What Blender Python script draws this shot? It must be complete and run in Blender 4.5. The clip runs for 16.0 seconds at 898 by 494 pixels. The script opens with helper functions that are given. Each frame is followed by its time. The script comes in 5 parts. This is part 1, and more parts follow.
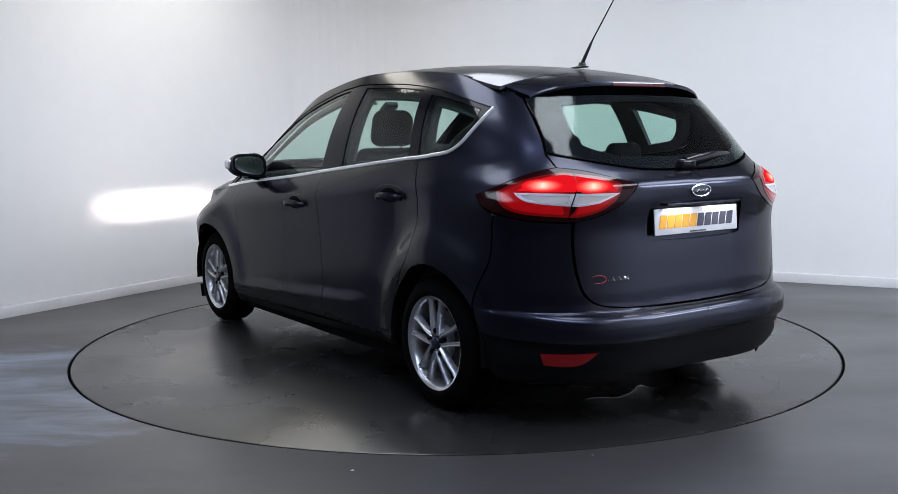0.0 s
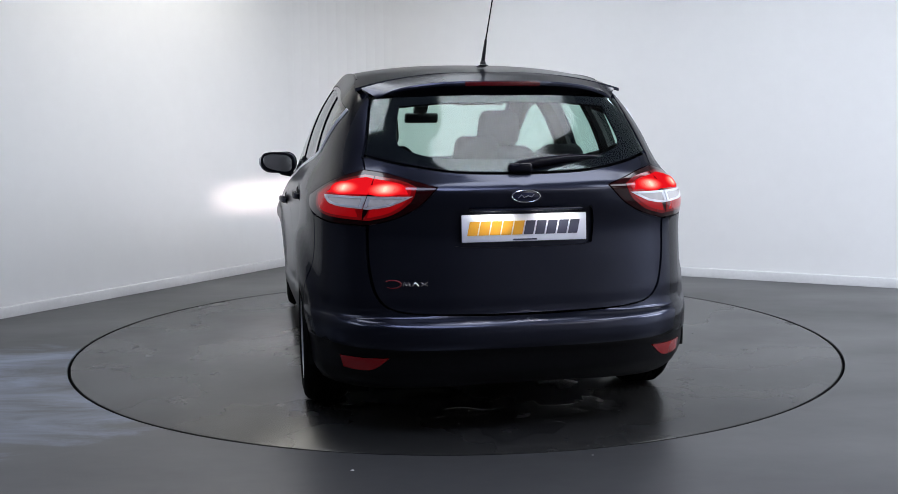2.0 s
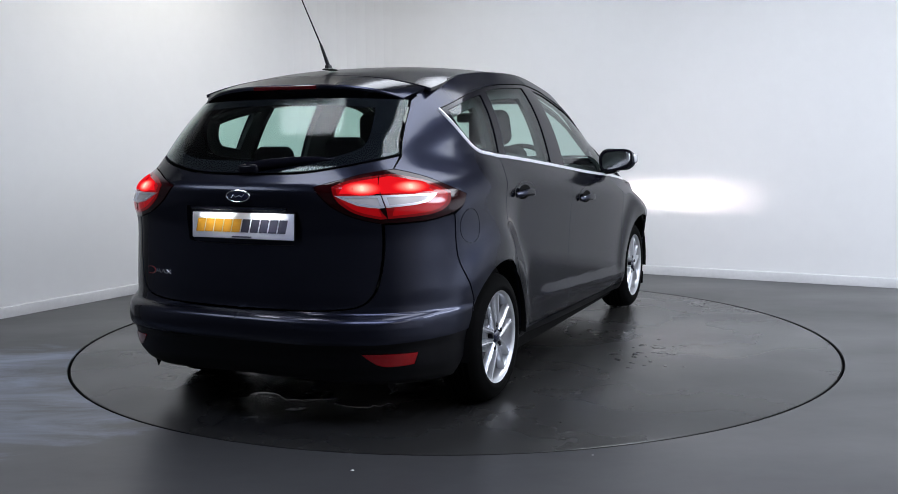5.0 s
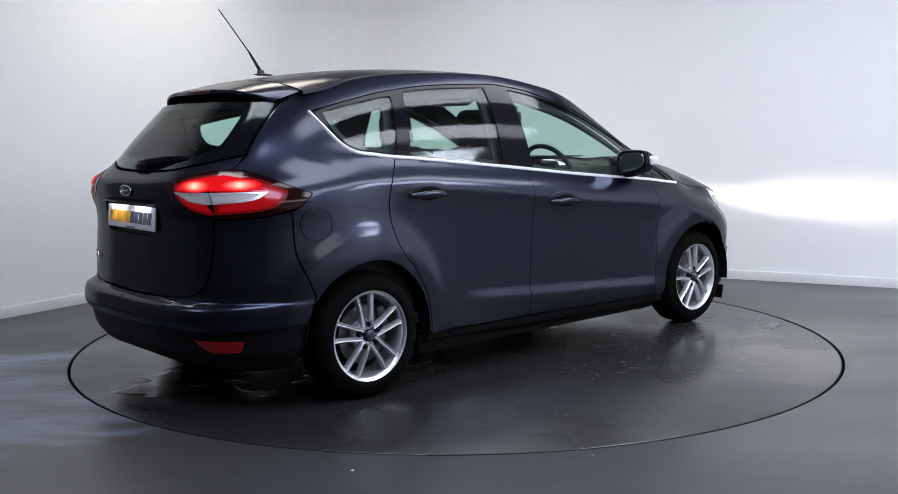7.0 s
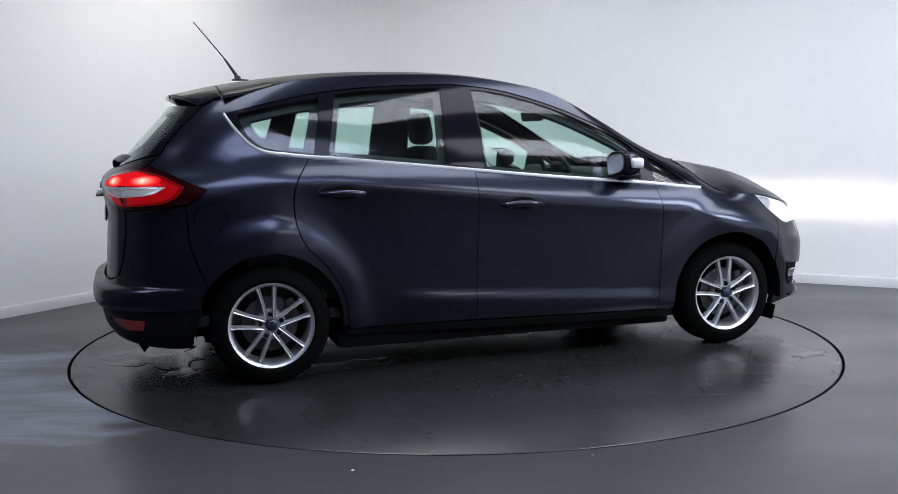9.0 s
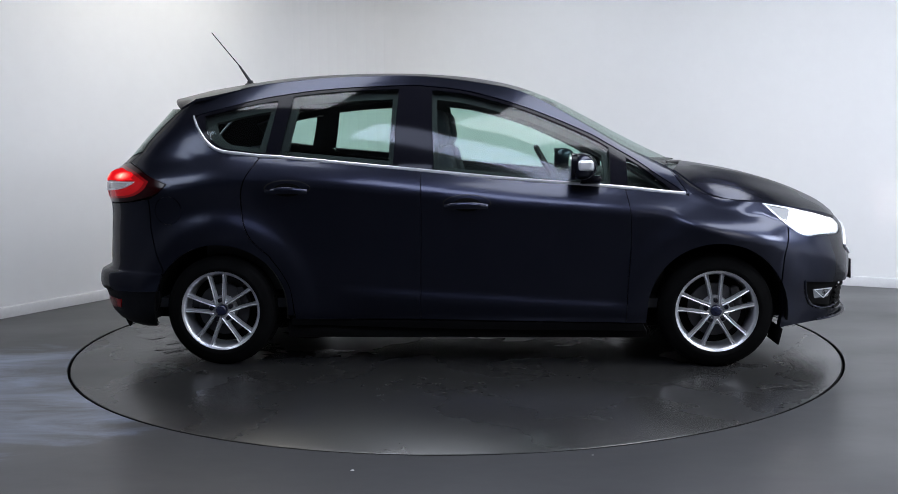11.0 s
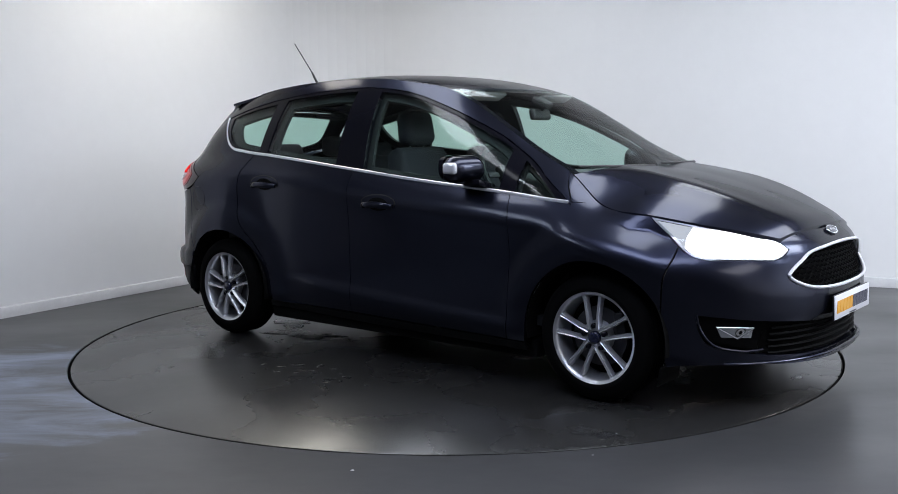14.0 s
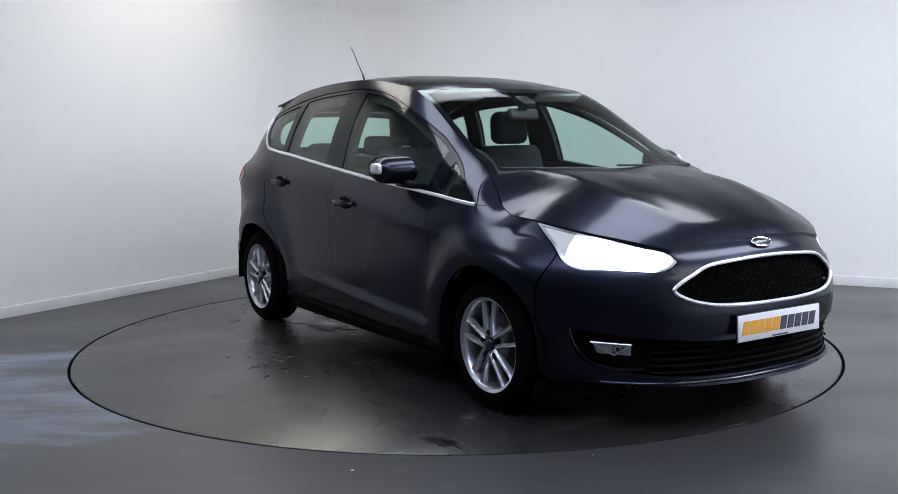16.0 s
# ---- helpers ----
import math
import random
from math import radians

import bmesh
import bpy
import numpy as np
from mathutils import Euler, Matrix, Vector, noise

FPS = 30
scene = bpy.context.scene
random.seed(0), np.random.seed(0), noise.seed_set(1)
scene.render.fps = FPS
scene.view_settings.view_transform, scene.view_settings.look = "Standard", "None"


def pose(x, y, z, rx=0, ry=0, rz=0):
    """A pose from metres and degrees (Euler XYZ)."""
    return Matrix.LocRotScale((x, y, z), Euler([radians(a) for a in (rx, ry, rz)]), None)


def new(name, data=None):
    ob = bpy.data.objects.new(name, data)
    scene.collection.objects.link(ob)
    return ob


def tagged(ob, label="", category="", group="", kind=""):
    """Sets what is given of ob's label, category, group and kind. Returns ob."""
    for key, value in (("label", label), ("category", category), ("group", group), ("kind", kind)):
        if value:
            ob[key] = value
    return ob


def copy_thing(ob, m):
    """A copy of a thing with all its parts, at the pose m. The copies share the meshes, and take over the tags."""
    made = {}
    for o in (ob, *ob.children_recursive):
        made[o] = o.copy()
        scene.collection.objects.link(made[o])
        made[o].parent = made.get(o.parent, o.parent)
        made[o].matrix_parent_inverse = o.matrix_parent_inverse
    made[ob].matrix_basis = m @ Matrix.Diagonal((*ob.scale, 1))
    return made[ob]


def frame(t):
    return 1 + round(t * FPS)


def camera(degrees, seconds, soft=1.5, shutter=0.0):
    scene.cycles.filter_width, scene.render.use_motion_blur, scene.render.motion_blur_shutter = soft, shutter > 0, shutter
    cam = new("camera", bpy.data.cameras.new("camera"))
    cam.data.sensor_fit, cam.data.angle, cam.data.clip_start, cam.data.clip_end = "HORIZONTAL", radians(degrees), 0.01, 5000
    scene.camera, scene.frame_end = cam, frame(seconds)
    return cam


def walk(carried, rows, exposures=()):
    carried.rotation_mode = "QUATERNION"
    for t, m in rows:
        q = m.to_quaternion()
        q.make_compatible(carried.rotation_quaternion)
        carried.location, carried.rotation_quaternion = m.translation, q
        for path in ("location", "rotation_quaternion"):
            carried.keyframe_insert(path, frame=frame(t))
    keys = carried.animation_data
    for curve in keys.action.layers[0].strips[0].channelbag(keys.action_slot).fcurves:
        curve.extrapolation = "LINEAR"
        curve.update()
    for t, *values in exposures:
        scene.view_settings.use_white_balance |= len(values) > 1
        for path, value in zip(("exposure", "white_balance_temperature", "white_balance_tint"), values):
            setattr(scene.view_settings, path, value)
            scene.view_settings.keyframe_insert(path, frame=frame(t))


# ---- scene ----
EYE = (0.0, -5.880, 1.243)
cam = camera(49.60, 16.0, soft=0.7)
STAND = pose(*EYE, 83.335, 0, 0.303) @ pose(0, 0, 0, 0, 0, -0.604)
walk(cam, [(0, STAND), (16, STAND)])

# how far the turntable has turned, in degrees: the car's heading
TURN = [(0, 124.75), (0.5, 119.11), (1, 113.01), (1.5, 107.33), (2, 101.16), (2.5, 95.44), (3, 89.33), (3.5, 83.60), (4, 77.48), (4.5, 71.76), (6.8, 44.57), (7, 42.16), (7.5, 36.60), (8, 30.67), (8.5, 25.00), (9, 18.94), (9.2, 16.75), (11.5, -9.29), (12, -15.35), (12.5, -20.93), (13, -27.01), (13.5, -32.77), (14, -38.59), (14.5, -44.24), (15, -50.06), (15.5, -53.98), (16, -56.52)]
PIVOT = (-0.098, -0.101)
RADIUS = 2.227

# ---- world, lamps ----
world = bpy.data.worlds.new("studio_world")
world.use_nodes = True
world.node_tree.nodes["Background"].inputs[0].default_value = (0.6, 0.65, 0.75, 1)
world.node_tree.nodes["Background"].inputs[1].default_value = 0.02
scene.world = world
scene.view_settings.exposure = 0.0

CORNER = Vector((-1.207, 4.05, 0))
ALONG_L = Vector((-0.506, -0.862, 0)).normalized()
ALONG_R = Vector((0.892, -0.452, 0)).normalized()
CEILING = 3.3


def room(a, b, z=0.0):
    """A place in the room: a metres along the left-hand wall from the corner, b along the other."""
    return CORNER + ALONG_L * a + ALONG_R * b + Vector((0, 0, z))


LAMPS = [  # a, b, length along the wall, width, power, colour
    (3.0, 2.4, 4.2, 0.9, 54, (0.82, 0.88, 1.0)),
    (3.0, 4.6, 4.2, 0.9, 60, (0.82, 0.88, 1.0)),
    (3.0, 6.8, 4.2, 0.9, 84, (0.82, 0.88, 1.0)),
    (2.5, 0.9, 1.8, 0.6, 22, (1.0, 0.95, 0.84)),
    (7.2, 1.2, 2.0, 1.0, 23, (0.68, 0.80, 1.0)),
    (2.6, 9.0, 2.2, 1.8, 225, (0.77, 0.845, 1.0)),
    (6.3, 5.0, 1.0, 2.8, 56, (0.56, 0.65, 1.0)),
    # added fill light for the car's nose, no known fitting
    (6.4, 9.0, 2.4, 1.8, 25, (1.0, 0.94, 0.95)),
]
for a, b, l, w, power, colour in LAMPS:
    data = bpy.data.lights.new("ceiling_panel_light", "AREA")
    data.shape, data.size, data.size_y, data.energy, data.color = "RECTANGLE", w, l, power, colour
    lamp = new("ceiling_panel_light", data)
    p = room(a, b, CEILING - 0.07)
    lamp.matrix_world = Matrix.Translation(p) @ Matrix.Rotation(math.atan2(ALONG_L.y, ALONG_L.x) - math.pi / 2, 4, "Z")


# ---- materials ----
def material(name, colour, rough=0.5, metal=0.0, coat=0.0, emit=0.0, spec=0.5):
    m = bpy.data.materials.new(name)
    m.use_nodes = True
    b = m.node_tree.nodes["Principled BSDF"]
    b.inputs["Base Color"].default_value = (*colour, 1)
    b.inputs["Roughness"].default_value, b.inputs["Metallic"].default_value = rough, metal
    b.inputs["Coat Weight"].default_value, b.inputs["Coat Roughness"].default_value = coat, 0.06
    b.inputs["Specular IOR Level"].default_value = spec
    if emit:
        b.inputs["Emission Color"].default_value, b.inputs["Emission Strength"].default_value = (*colour, 1), emit
    return m


def grain(m, scale, low, high, bump=0.0, rough=None, stretch=(1, 1, 1), detail=6.0, second=None, amp=0.11):
    """Breaks a material's colour up between two tones by noise in the thing's own space, with relief and uneven gloss."""
    t = m.node_tree
    b = t.nodes["Principled BSDF"]
    co, mp, ns, cr = t.nodes.new("ShaderNodeTexCoord"), t.nodes.new("ShaderNodeMapping"), t.nodes.new("ShaderNodeTexNoise"), t.nodes.new("ShaderNodeValToRGB")
    mp.inputs["Scale"].default_value = stretch
    ns.inputs["Scale"].default_value, ns.inputs["Detail"].default_value = scale, detail
    cr.color_ramp.elements[0].position, cr.color_ramp.elements[1].position = 0.3, 0.7
    cr.color_ramp.elements[0].color, cr.color_ramp.elements[1].color = (*low, 1), (*high, 1)
    t.links.new(co.outputs["Object"], mp.inputs["Vector"])
    t.links.new(mp.outputs[0], ns.inputs["Vector"])
    t.links.new(ns.outputs["Fac"], cr.inputs[0])
    colour = cr.outputs[0]
    fine = t.nodes.new("ShaderNodeTexNoise")
    fine.inputs["Scale"].default_value, fine.inputs["Detail"].default_value = second or scale * 14, 4
    t.links.new(mp.outputs[0], fine.inputs["Vector"])
    mx, mr = t.nodes.new("ShaderNodeMix"), t.nodes.new("ShaderNodeMapRange")
    mx.data_type, mx.blend_type = "RGBA", "MULTIPLY"
    mx.inputs["Factor"].default_value = 1.0
    mr.inputs["From Min"].default_value, mr.inputs["From Max"].default_value, mr.inputs["To Min"].default_value, mr.inputs["To Max"].default_value = 0.3, 0.7, 1 - amp, 1 + amp
    t.links.new(fine.outputs["Fac"], mr.inputs["Value"])
    t.links.new(colour, mx.inputs["A"])
    t.links.new(mr.outputs[0], mx.inputs["B"])
    t.links.new(mx.outputs["Result"], b.inputs["Base Color"])
    if bump:
        bp = t.nodes.new("ShaderNodeBump")
        bp.inputs["Strength"].default_value, bp.inputs["Distance"].default_value = bump, 0.002
        t.links.new(fine.outputs["Fac"], bp.inputs["Height"])
        t.links.new(bp.outputs[0], b.inputs["Normal"])
    if rough:
        rr = t.nodes.new("ShaderNodeMapRange")
        rr.inputs["From Min"].default_value, rr.inputs["From Max"].default_value = 0.3, 0.7
        rr.inputs["To Min"].default_value, rr.inputs["To Max"].default_value = rough
        t.links.new(ns.outputs["Fac"], rr.inputs["Value"])
        t.links.new(rr.outputs[0], b.inputs["Roughness"])
    return m


def glass(name, tint, gloss=1.0):
    """A thin tinted pane: clear seen square on, with a mirror sheen that grows at a slant."""
    m = bpy.data.materials.new(name)
    m.use_nodes = True
    t = m.node_tree
    t.nodes.clear()
    out, mix, clear, shine, fr = (t.nodes.new(n) for n in ("ShaderNodeOutputMaterial", "ShaderNodeMixShader", "ShaderNodeBsdfTransparent", "ShaderNodeBsdfGlossy", "ShaderNodeLayerWeight"))
    clear.inputs[0].default_value = (*tint, 1)
    shine.inputs["Roughness"].default_value = 0.07
    fr.inputs["Blend"].default_value = 0.5
    p, k = t.nodes.new("ShaderNodeMath"), t.nodes.new("ShaderNodeMath")
    p.operation, k.operation = "POWER", "MULTIPLY_ADD"
    p.inputs[1].default_value = 5
    k.inputs[1].default_value, k.inputs[2].default_value = 0.92 * gloss, 0.05 * gloss
    t.links.new(fr.outputs["Facing"], p.inputs[0])
    t.links.new(p.outputs[0], k.inputs[0])
    t.links.new(k.outputs[0], mix.inputs[0])
    t.links.new(clear.outputs[0], mix.inputs[1])
    t.links.new(shine.outputs[0], mix.inputs[2])
    t.links.new(mix.outputs[0], out.inputs[0])
    return m


def glow(name, colour, strength):
    m = bpy.data.materials.new(name)
    m.use_nodes = True
    t = m.node_tree
    t.nodes.clear()
    e, out = t.nodes.new("ShaderNodeEmission"), t.nodes.new("ShaderNodeOutputMaterial")
    e.inputs[0].default_value, e.inputs[1].default_value = (*colour, 1), strength
    t.links.new(e.outputs[0], out.inputs[0])
    return m


PAINT = grain(material("grey_metallic_paint", (0.0255, 0.0285, 0.046), 0.30, 0.92, 0.55), 5, (0.024, 0.027, 0.044), (0.027, 0.030, 0.048), second=900, amp=0.10)
PAINT.node_tree.nodes["Principled BSDF"].inputs["Specular Tint"].default_value = (0.12, 0.12, 0.16, 1)
PAINT.node_tree.nodes["Principled BSDF"].inputs["Coat Roughness"].default_value = 0.14
REFLECTOR = material("lit_lamp_reflector", (0.6, 0.6, 0.6), 0.5, emit=3.0)
GRILLE = material("black_grille_plastic", (0.0025, 0.0025, 0.0025), 0.6, spec=0.05)
BRIGHT = material("bright_trim_strip", (0.86, 0.87, 0.90), 0.3, 0.55)
# tones of walls out of view, chosen for what the car reflects
BACK_WALL = grain(material("unseen_wall_grey", (0.17, 0.17, 0.175), 0.8), 0.8, (0.16, 0.16, 0.165), (0.18, 0.18, 0.185), amp=0.03)
PALE_WALL = grain(material("unseen_wall_pale", (0.75, 0.75, 0.76), 0.8), 0.8, (0.73, 0.73, 0.74), (0.77, 0.77, 0.78), amp=0.02)
# near black for the low edges; on the valance it holds the shade
VALANCE = grain(material("near_black_lower_body", (0.004, 0.004, 0.005), 0.5, spec=0.15), 50, (0.0032, 0.0032, 0.004), (0.005, 0.005, 0.006), 0.1)
BLACK = material("black_plastic", (0.012, 0.012, 0.013), 0.45)
GLOSS_BLACK = material("gloss_black", (0.006, 0.006, 0.009), 0.10, spec=0.14)
DARK = material("dark_cavity", (0.004, 0.004, 0.004), 0.9, spec=0.1)
RUBBER = grain(material("tyre_rubber", (0.003, 0.003, 0.003), 0.85, spec=0.05), 9, (0.0022, 0.0022, 0.0022), (0.004, 0.004, 0.004), 0.2)
ALLOY = grain(material("silver_alloy", (0.62, 0.63, 0.65), 0.30, 0.8), 30, (0.60, 0.61, 0.63), (0.67, 0.68, 0.70))
STEEL = material("brake_steel", (0.10, 0.10, 0.105), 0.4, 0.9)
CHROME = material("bright_chrome", (0.85, 0.86, 0.88), 0.12, 1.0)
SATIN = material("satin_metal", (0.75, 0.76, 0.78), 0.3, 0.9)
GLASS = glass("window_glass", (0.70, 0.88, 0.81))
SCREEN_GLASS = glass("windscreen_glass", (0.78, 0.89, 0.85), 0.55)
LENS = glass("clear_lens", (0.92, 0.94, 0.95))
RED_LENS = material("red_lens", (0.26, 0.003, 0.005), 0.12, 0, 0.6)
UNLIT_RED = material("unlit_red_lens", (0.07, 0.002, 0.004), 0.15, 0, 0.3)
RED_RING = material("glowing_red_lens", (0.08, 0.0005, 0.001), 0.15, 0, 0.25, emit=1.1)
RED_CORE = material("brighter_red_lens", (0.17, 0.001, 0.002), 0.15, 0, 0.25, emit=1.3)
DEEP_RED = material("smoked_red_lens", (0.014, 0.0004, 0.001), 0.12, 0, 0.25, spec=0.25)
RED_LIT = glow("lit_red_lens", (0.80, 0.008, 0.015), 1.0)
RED_STEPS = [glow("lamp_glow", (0.84 + 0.16 * k / 8, 0.008 + 0.55 * (k / 8) ** 2, 0.015 + 0.42 * (k / 8) ** 2), 1.0 + 0.06 * k) for k in range(9)]
GREY_LENS = material("reversing_lens", (0.50, 0.48, 0.48), 0.25, 0.1, 0.5, emit=0.12)
WHITE_LIT = glow("lit_headlamp", (1.0, 0.93, 0.94), 16.0)
PLATE_LIT = glow("lit_plate_lamp", (0.95, 0.97, 1.0), 42.0)
WING_LIT = glow("lit_reflector_wing", (0.82, 0.87, 1.0), 0.72)
BEAM = glow("beam_source", (1.0, 0.86, 0.86), 7500)
FOG_LENS = material("fog_lamp_lens", (0.7, 0.72, 0.74), 0.15, 0.7, 0.4)
FABRIC = grain(material("dark_seat_cloth", (0.03, 0.03, 0.032), 0.95), 60, (0.020, 0.021, 0.025), (0.034, 0.036, 0.042), 0.4)
TRIM = grain(material("dark_trim", (0.03, 0.032, 0.034), 0.7), 40, (0.014, 0.015, 0.016), (0.022, 0.023, 0.024), 0.2)
LINING = grain(material("pillar_trim", (0.02, 0.021, 0.022), 0.75), 40, (0.018, 0.019, 0.020), (0.026, 0.027, 0.028), 0.2)
LINER = grain(material("pale_headlining", (0.35, 0.35, 0.33), 0.95), 40, (0.32, 0.32, 0.30), (0.37, 0.37, 0.35), 0.2)
PLATE = material("white_plate", (0.78, 0.78, 0.82), 0.3, 0, 0.3)
ORANGE = material("orange_print", (0.75, 0.36, 0.03), 0.4)
CHARCOAL = material("charcoal_print", (0.05, 0.05, 0.075), 0.4)
BLUE = material("blue_enamel", (0.010, 0.013, 0.035), 0.2, 0, 0.6)
BADGE_RED = material("dark_red_enamel", (0.25, 0.01, 0.02), 0.3, 0.3)
AMBER_CLEAR = material("indicator_lens", (0.75, 0.76, 0.78), 0.2, 0.4, 0.5)
WALL = grain(material("white_wall_paint", (0.80, 0.80, 0.79), 0.9, spec=0.08), 0.9, (0.79, 0.79, 0.785), (0.81, 0.81, 0.805), 0.0, second=9, amp=0.008)
SKIRT = grain(material("pale_gloss_skirting", (0.60, 0.60, 0.60), 0.5, spec=0.2), 3, (0.56, 0.56, 0.565), (0.60, 0.60, 0.605), amp=0.03)
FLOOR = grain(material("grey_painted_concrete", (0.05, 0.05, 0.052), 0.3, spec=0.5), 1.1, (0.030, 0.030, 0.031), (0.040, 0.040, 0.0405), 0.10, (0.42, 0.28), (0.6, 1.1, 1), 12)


def sheen_streaks(m, centre, reach, colour):
    """A streaky patch of a floor: pale wear with bluish reflected light put into its colour, thinning out away from its
    centre.
    """
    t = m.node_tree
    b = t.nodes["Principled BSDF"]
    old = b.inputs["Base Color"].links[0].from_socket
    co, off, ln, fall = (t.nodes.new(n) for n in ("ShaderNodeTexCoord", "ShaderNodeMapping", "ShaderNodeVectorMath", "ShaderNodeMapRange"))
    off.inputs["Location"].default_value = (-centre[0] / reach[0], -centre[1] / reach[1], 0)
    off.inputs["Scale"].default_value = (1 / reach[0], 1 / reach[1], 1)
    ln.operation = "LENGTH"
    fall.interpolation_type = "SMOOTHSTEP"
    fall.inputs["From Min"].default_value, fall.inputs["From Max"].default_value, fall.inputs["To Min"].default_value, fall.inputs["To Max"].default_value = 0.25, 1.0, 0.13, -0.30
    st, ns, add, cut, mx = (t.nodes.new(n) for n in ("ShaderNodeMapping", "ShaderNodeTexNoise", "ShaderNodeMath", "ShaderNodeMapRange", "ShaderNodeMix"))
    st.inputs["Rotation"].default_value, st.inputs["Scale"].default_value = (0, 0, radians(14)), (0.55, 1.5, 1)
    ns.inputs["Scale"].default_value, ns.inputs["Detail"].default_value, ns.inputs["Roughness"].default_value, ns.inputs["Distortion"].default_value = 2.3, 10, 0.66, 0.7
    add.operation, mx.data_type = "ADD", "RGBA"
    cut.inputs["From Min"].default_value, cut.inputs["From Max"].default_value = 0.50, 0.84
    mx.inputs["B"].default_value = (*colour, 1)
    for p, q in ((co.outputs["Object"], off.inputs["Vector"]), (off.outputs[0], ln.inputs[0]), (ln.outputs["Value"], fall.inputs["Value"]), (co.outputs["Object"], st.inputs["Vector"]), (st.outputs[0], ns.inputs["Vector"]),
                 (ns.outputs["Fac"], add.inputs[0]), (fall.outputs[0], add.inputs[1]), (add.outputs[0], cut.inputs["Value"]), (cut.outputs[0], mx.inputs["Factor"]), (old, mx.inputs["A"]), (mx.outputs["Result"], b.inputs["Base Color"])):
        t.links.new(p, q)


# bluish sheen of reflected light, put into the floor's colour with the wear
sheen_streaks(FLOOR, (-2.25, -1.25), (1.9, 2.1), (0.20, 0.235, 0.32))
DISC = grain(material("grey_painted_disc", (0.09, 0.09, 0.092), 0.45, spec=0.60), 1.3, (0.0125, 0.0125, 0.0120), (0.0190, 0.0186, 0.0182), 0.1, (0.34, 0.21))
SEAM = material("black_gap_edge", (0.004, 0.004, 0.004), 0.8, spec=0.1)
WATER = grain(material("shallow_water", (0.012, 0.012, 0.012), 0.15, spec=0.6), 6, (0.010, 0.010, 0.010), (0.016, 0.016, 0.016), 0.15, (0.16, 0.30))
CEIL = grain(material("grey_ceiling_paint", (0.35, 0.35, 0.35), 0.85), 1.0, (0.33, 0.33, 0.33), (0.37, 0.37, 0.37))
PANEL_LIT = glow("lit_ceiling_diffuser", (0.95, 0.97, 1.0), 1.5)
FLOOR_DEBRIS = material("pale_debris", (0.6, 0.6, 0.58), 0.8)


# ---- mesh helpers ----
def mesh(name, verts, faces, mat, smooth=True, normals=None):
    me = bpy.data.meshes.new(name)
    me.from_pydata([tuple(v) for v in verts], [], [tuple(f) for f in faces])
    me.materials.append(mat)
    if smooth:
        me.polygons.foreach_set("use_smooth", [True] * len(me.polygons))
    me.update()
    if normals is not None:
        me.normals_split_custom_set_from_vertices([tuple(n) for n in normals])
    return me


def part(name, bm, mat, parent=None, label="", smooth=True, at=None):
    """Links a bmesh, a mesh or (verts, faces[, normals]) as one mesh object under its thing."""
    if isinstance(bm, tuple):
        me = mesh(name, bm[0], bm[1], mat, smooth, bm[2] if len(bm) > 2 else None)
    elif isinstance(bm, bpy.types.Mesh):
        me = bm
    else:
        bmesh.ops.recalc_face_normals(bm, faces=bm.faces)
        me = bpy.data.meshes.new(name)
        bm.to_mesh(me)
        bm.free()
        me.materials.append(mat)
        if smooth:
            me.polygons.foreach_set("use_smooth", [True] * len(me.polygons))
            me.set_sharp_from_angle(angle=radians(38))
    ob = new(name, me)
    if parent:
        ob.parent = parent
    if at is not None:
        ob.matrix_local = at
    if label:
        ob["label"] = label
    return ob


def box(bm, size, at=(0, 0, 0), turn=(0, 0, 0), bevel=0.0, seg=2, taper=None):
    made = bmesh.ops.create_cube(bm, size=1)["verts"]
    for v in made:
        v.co = Vector((v.co.x * size[0], v.co.y * size[1], v.co.z * size[2]))
        if taper and v.co.z > 0:
            v.co.x *= taper
            v.co.y *= taper
    edges = list({e for v in made for e in v.link_edges})
    if bevel:
        r = bmesh.ops.bevel(bm, geom=edges, offset=bevel, segments=seg, affect="EDGES", profile=0.5)
        made = list({v for f in r["faces"] for v in f.verts} | {v for v in made if v.is_valid})
    m = pose(*at, *turn)
    for v in made:
        v.co = m @ v.co
    return made


def lathe(bm, profile, n=48, m=Matrix()):
    """Spins (radius, along) pairs about the local y axis."""
    rings = [[bm.verts.new(m @ Vector((r * math.cos(2 * math.pi * i / n), h, r * math.sin(2 * math.pi * i / n)))) for i in range(n)] for r, h in profile]
    for a, b in zip(rings, rings[1:]):
        for i in range(n):
            bm.faces.new((a[i], a[(i + 1) % n], b[(i + 1) % n], b[i]))
    return rings


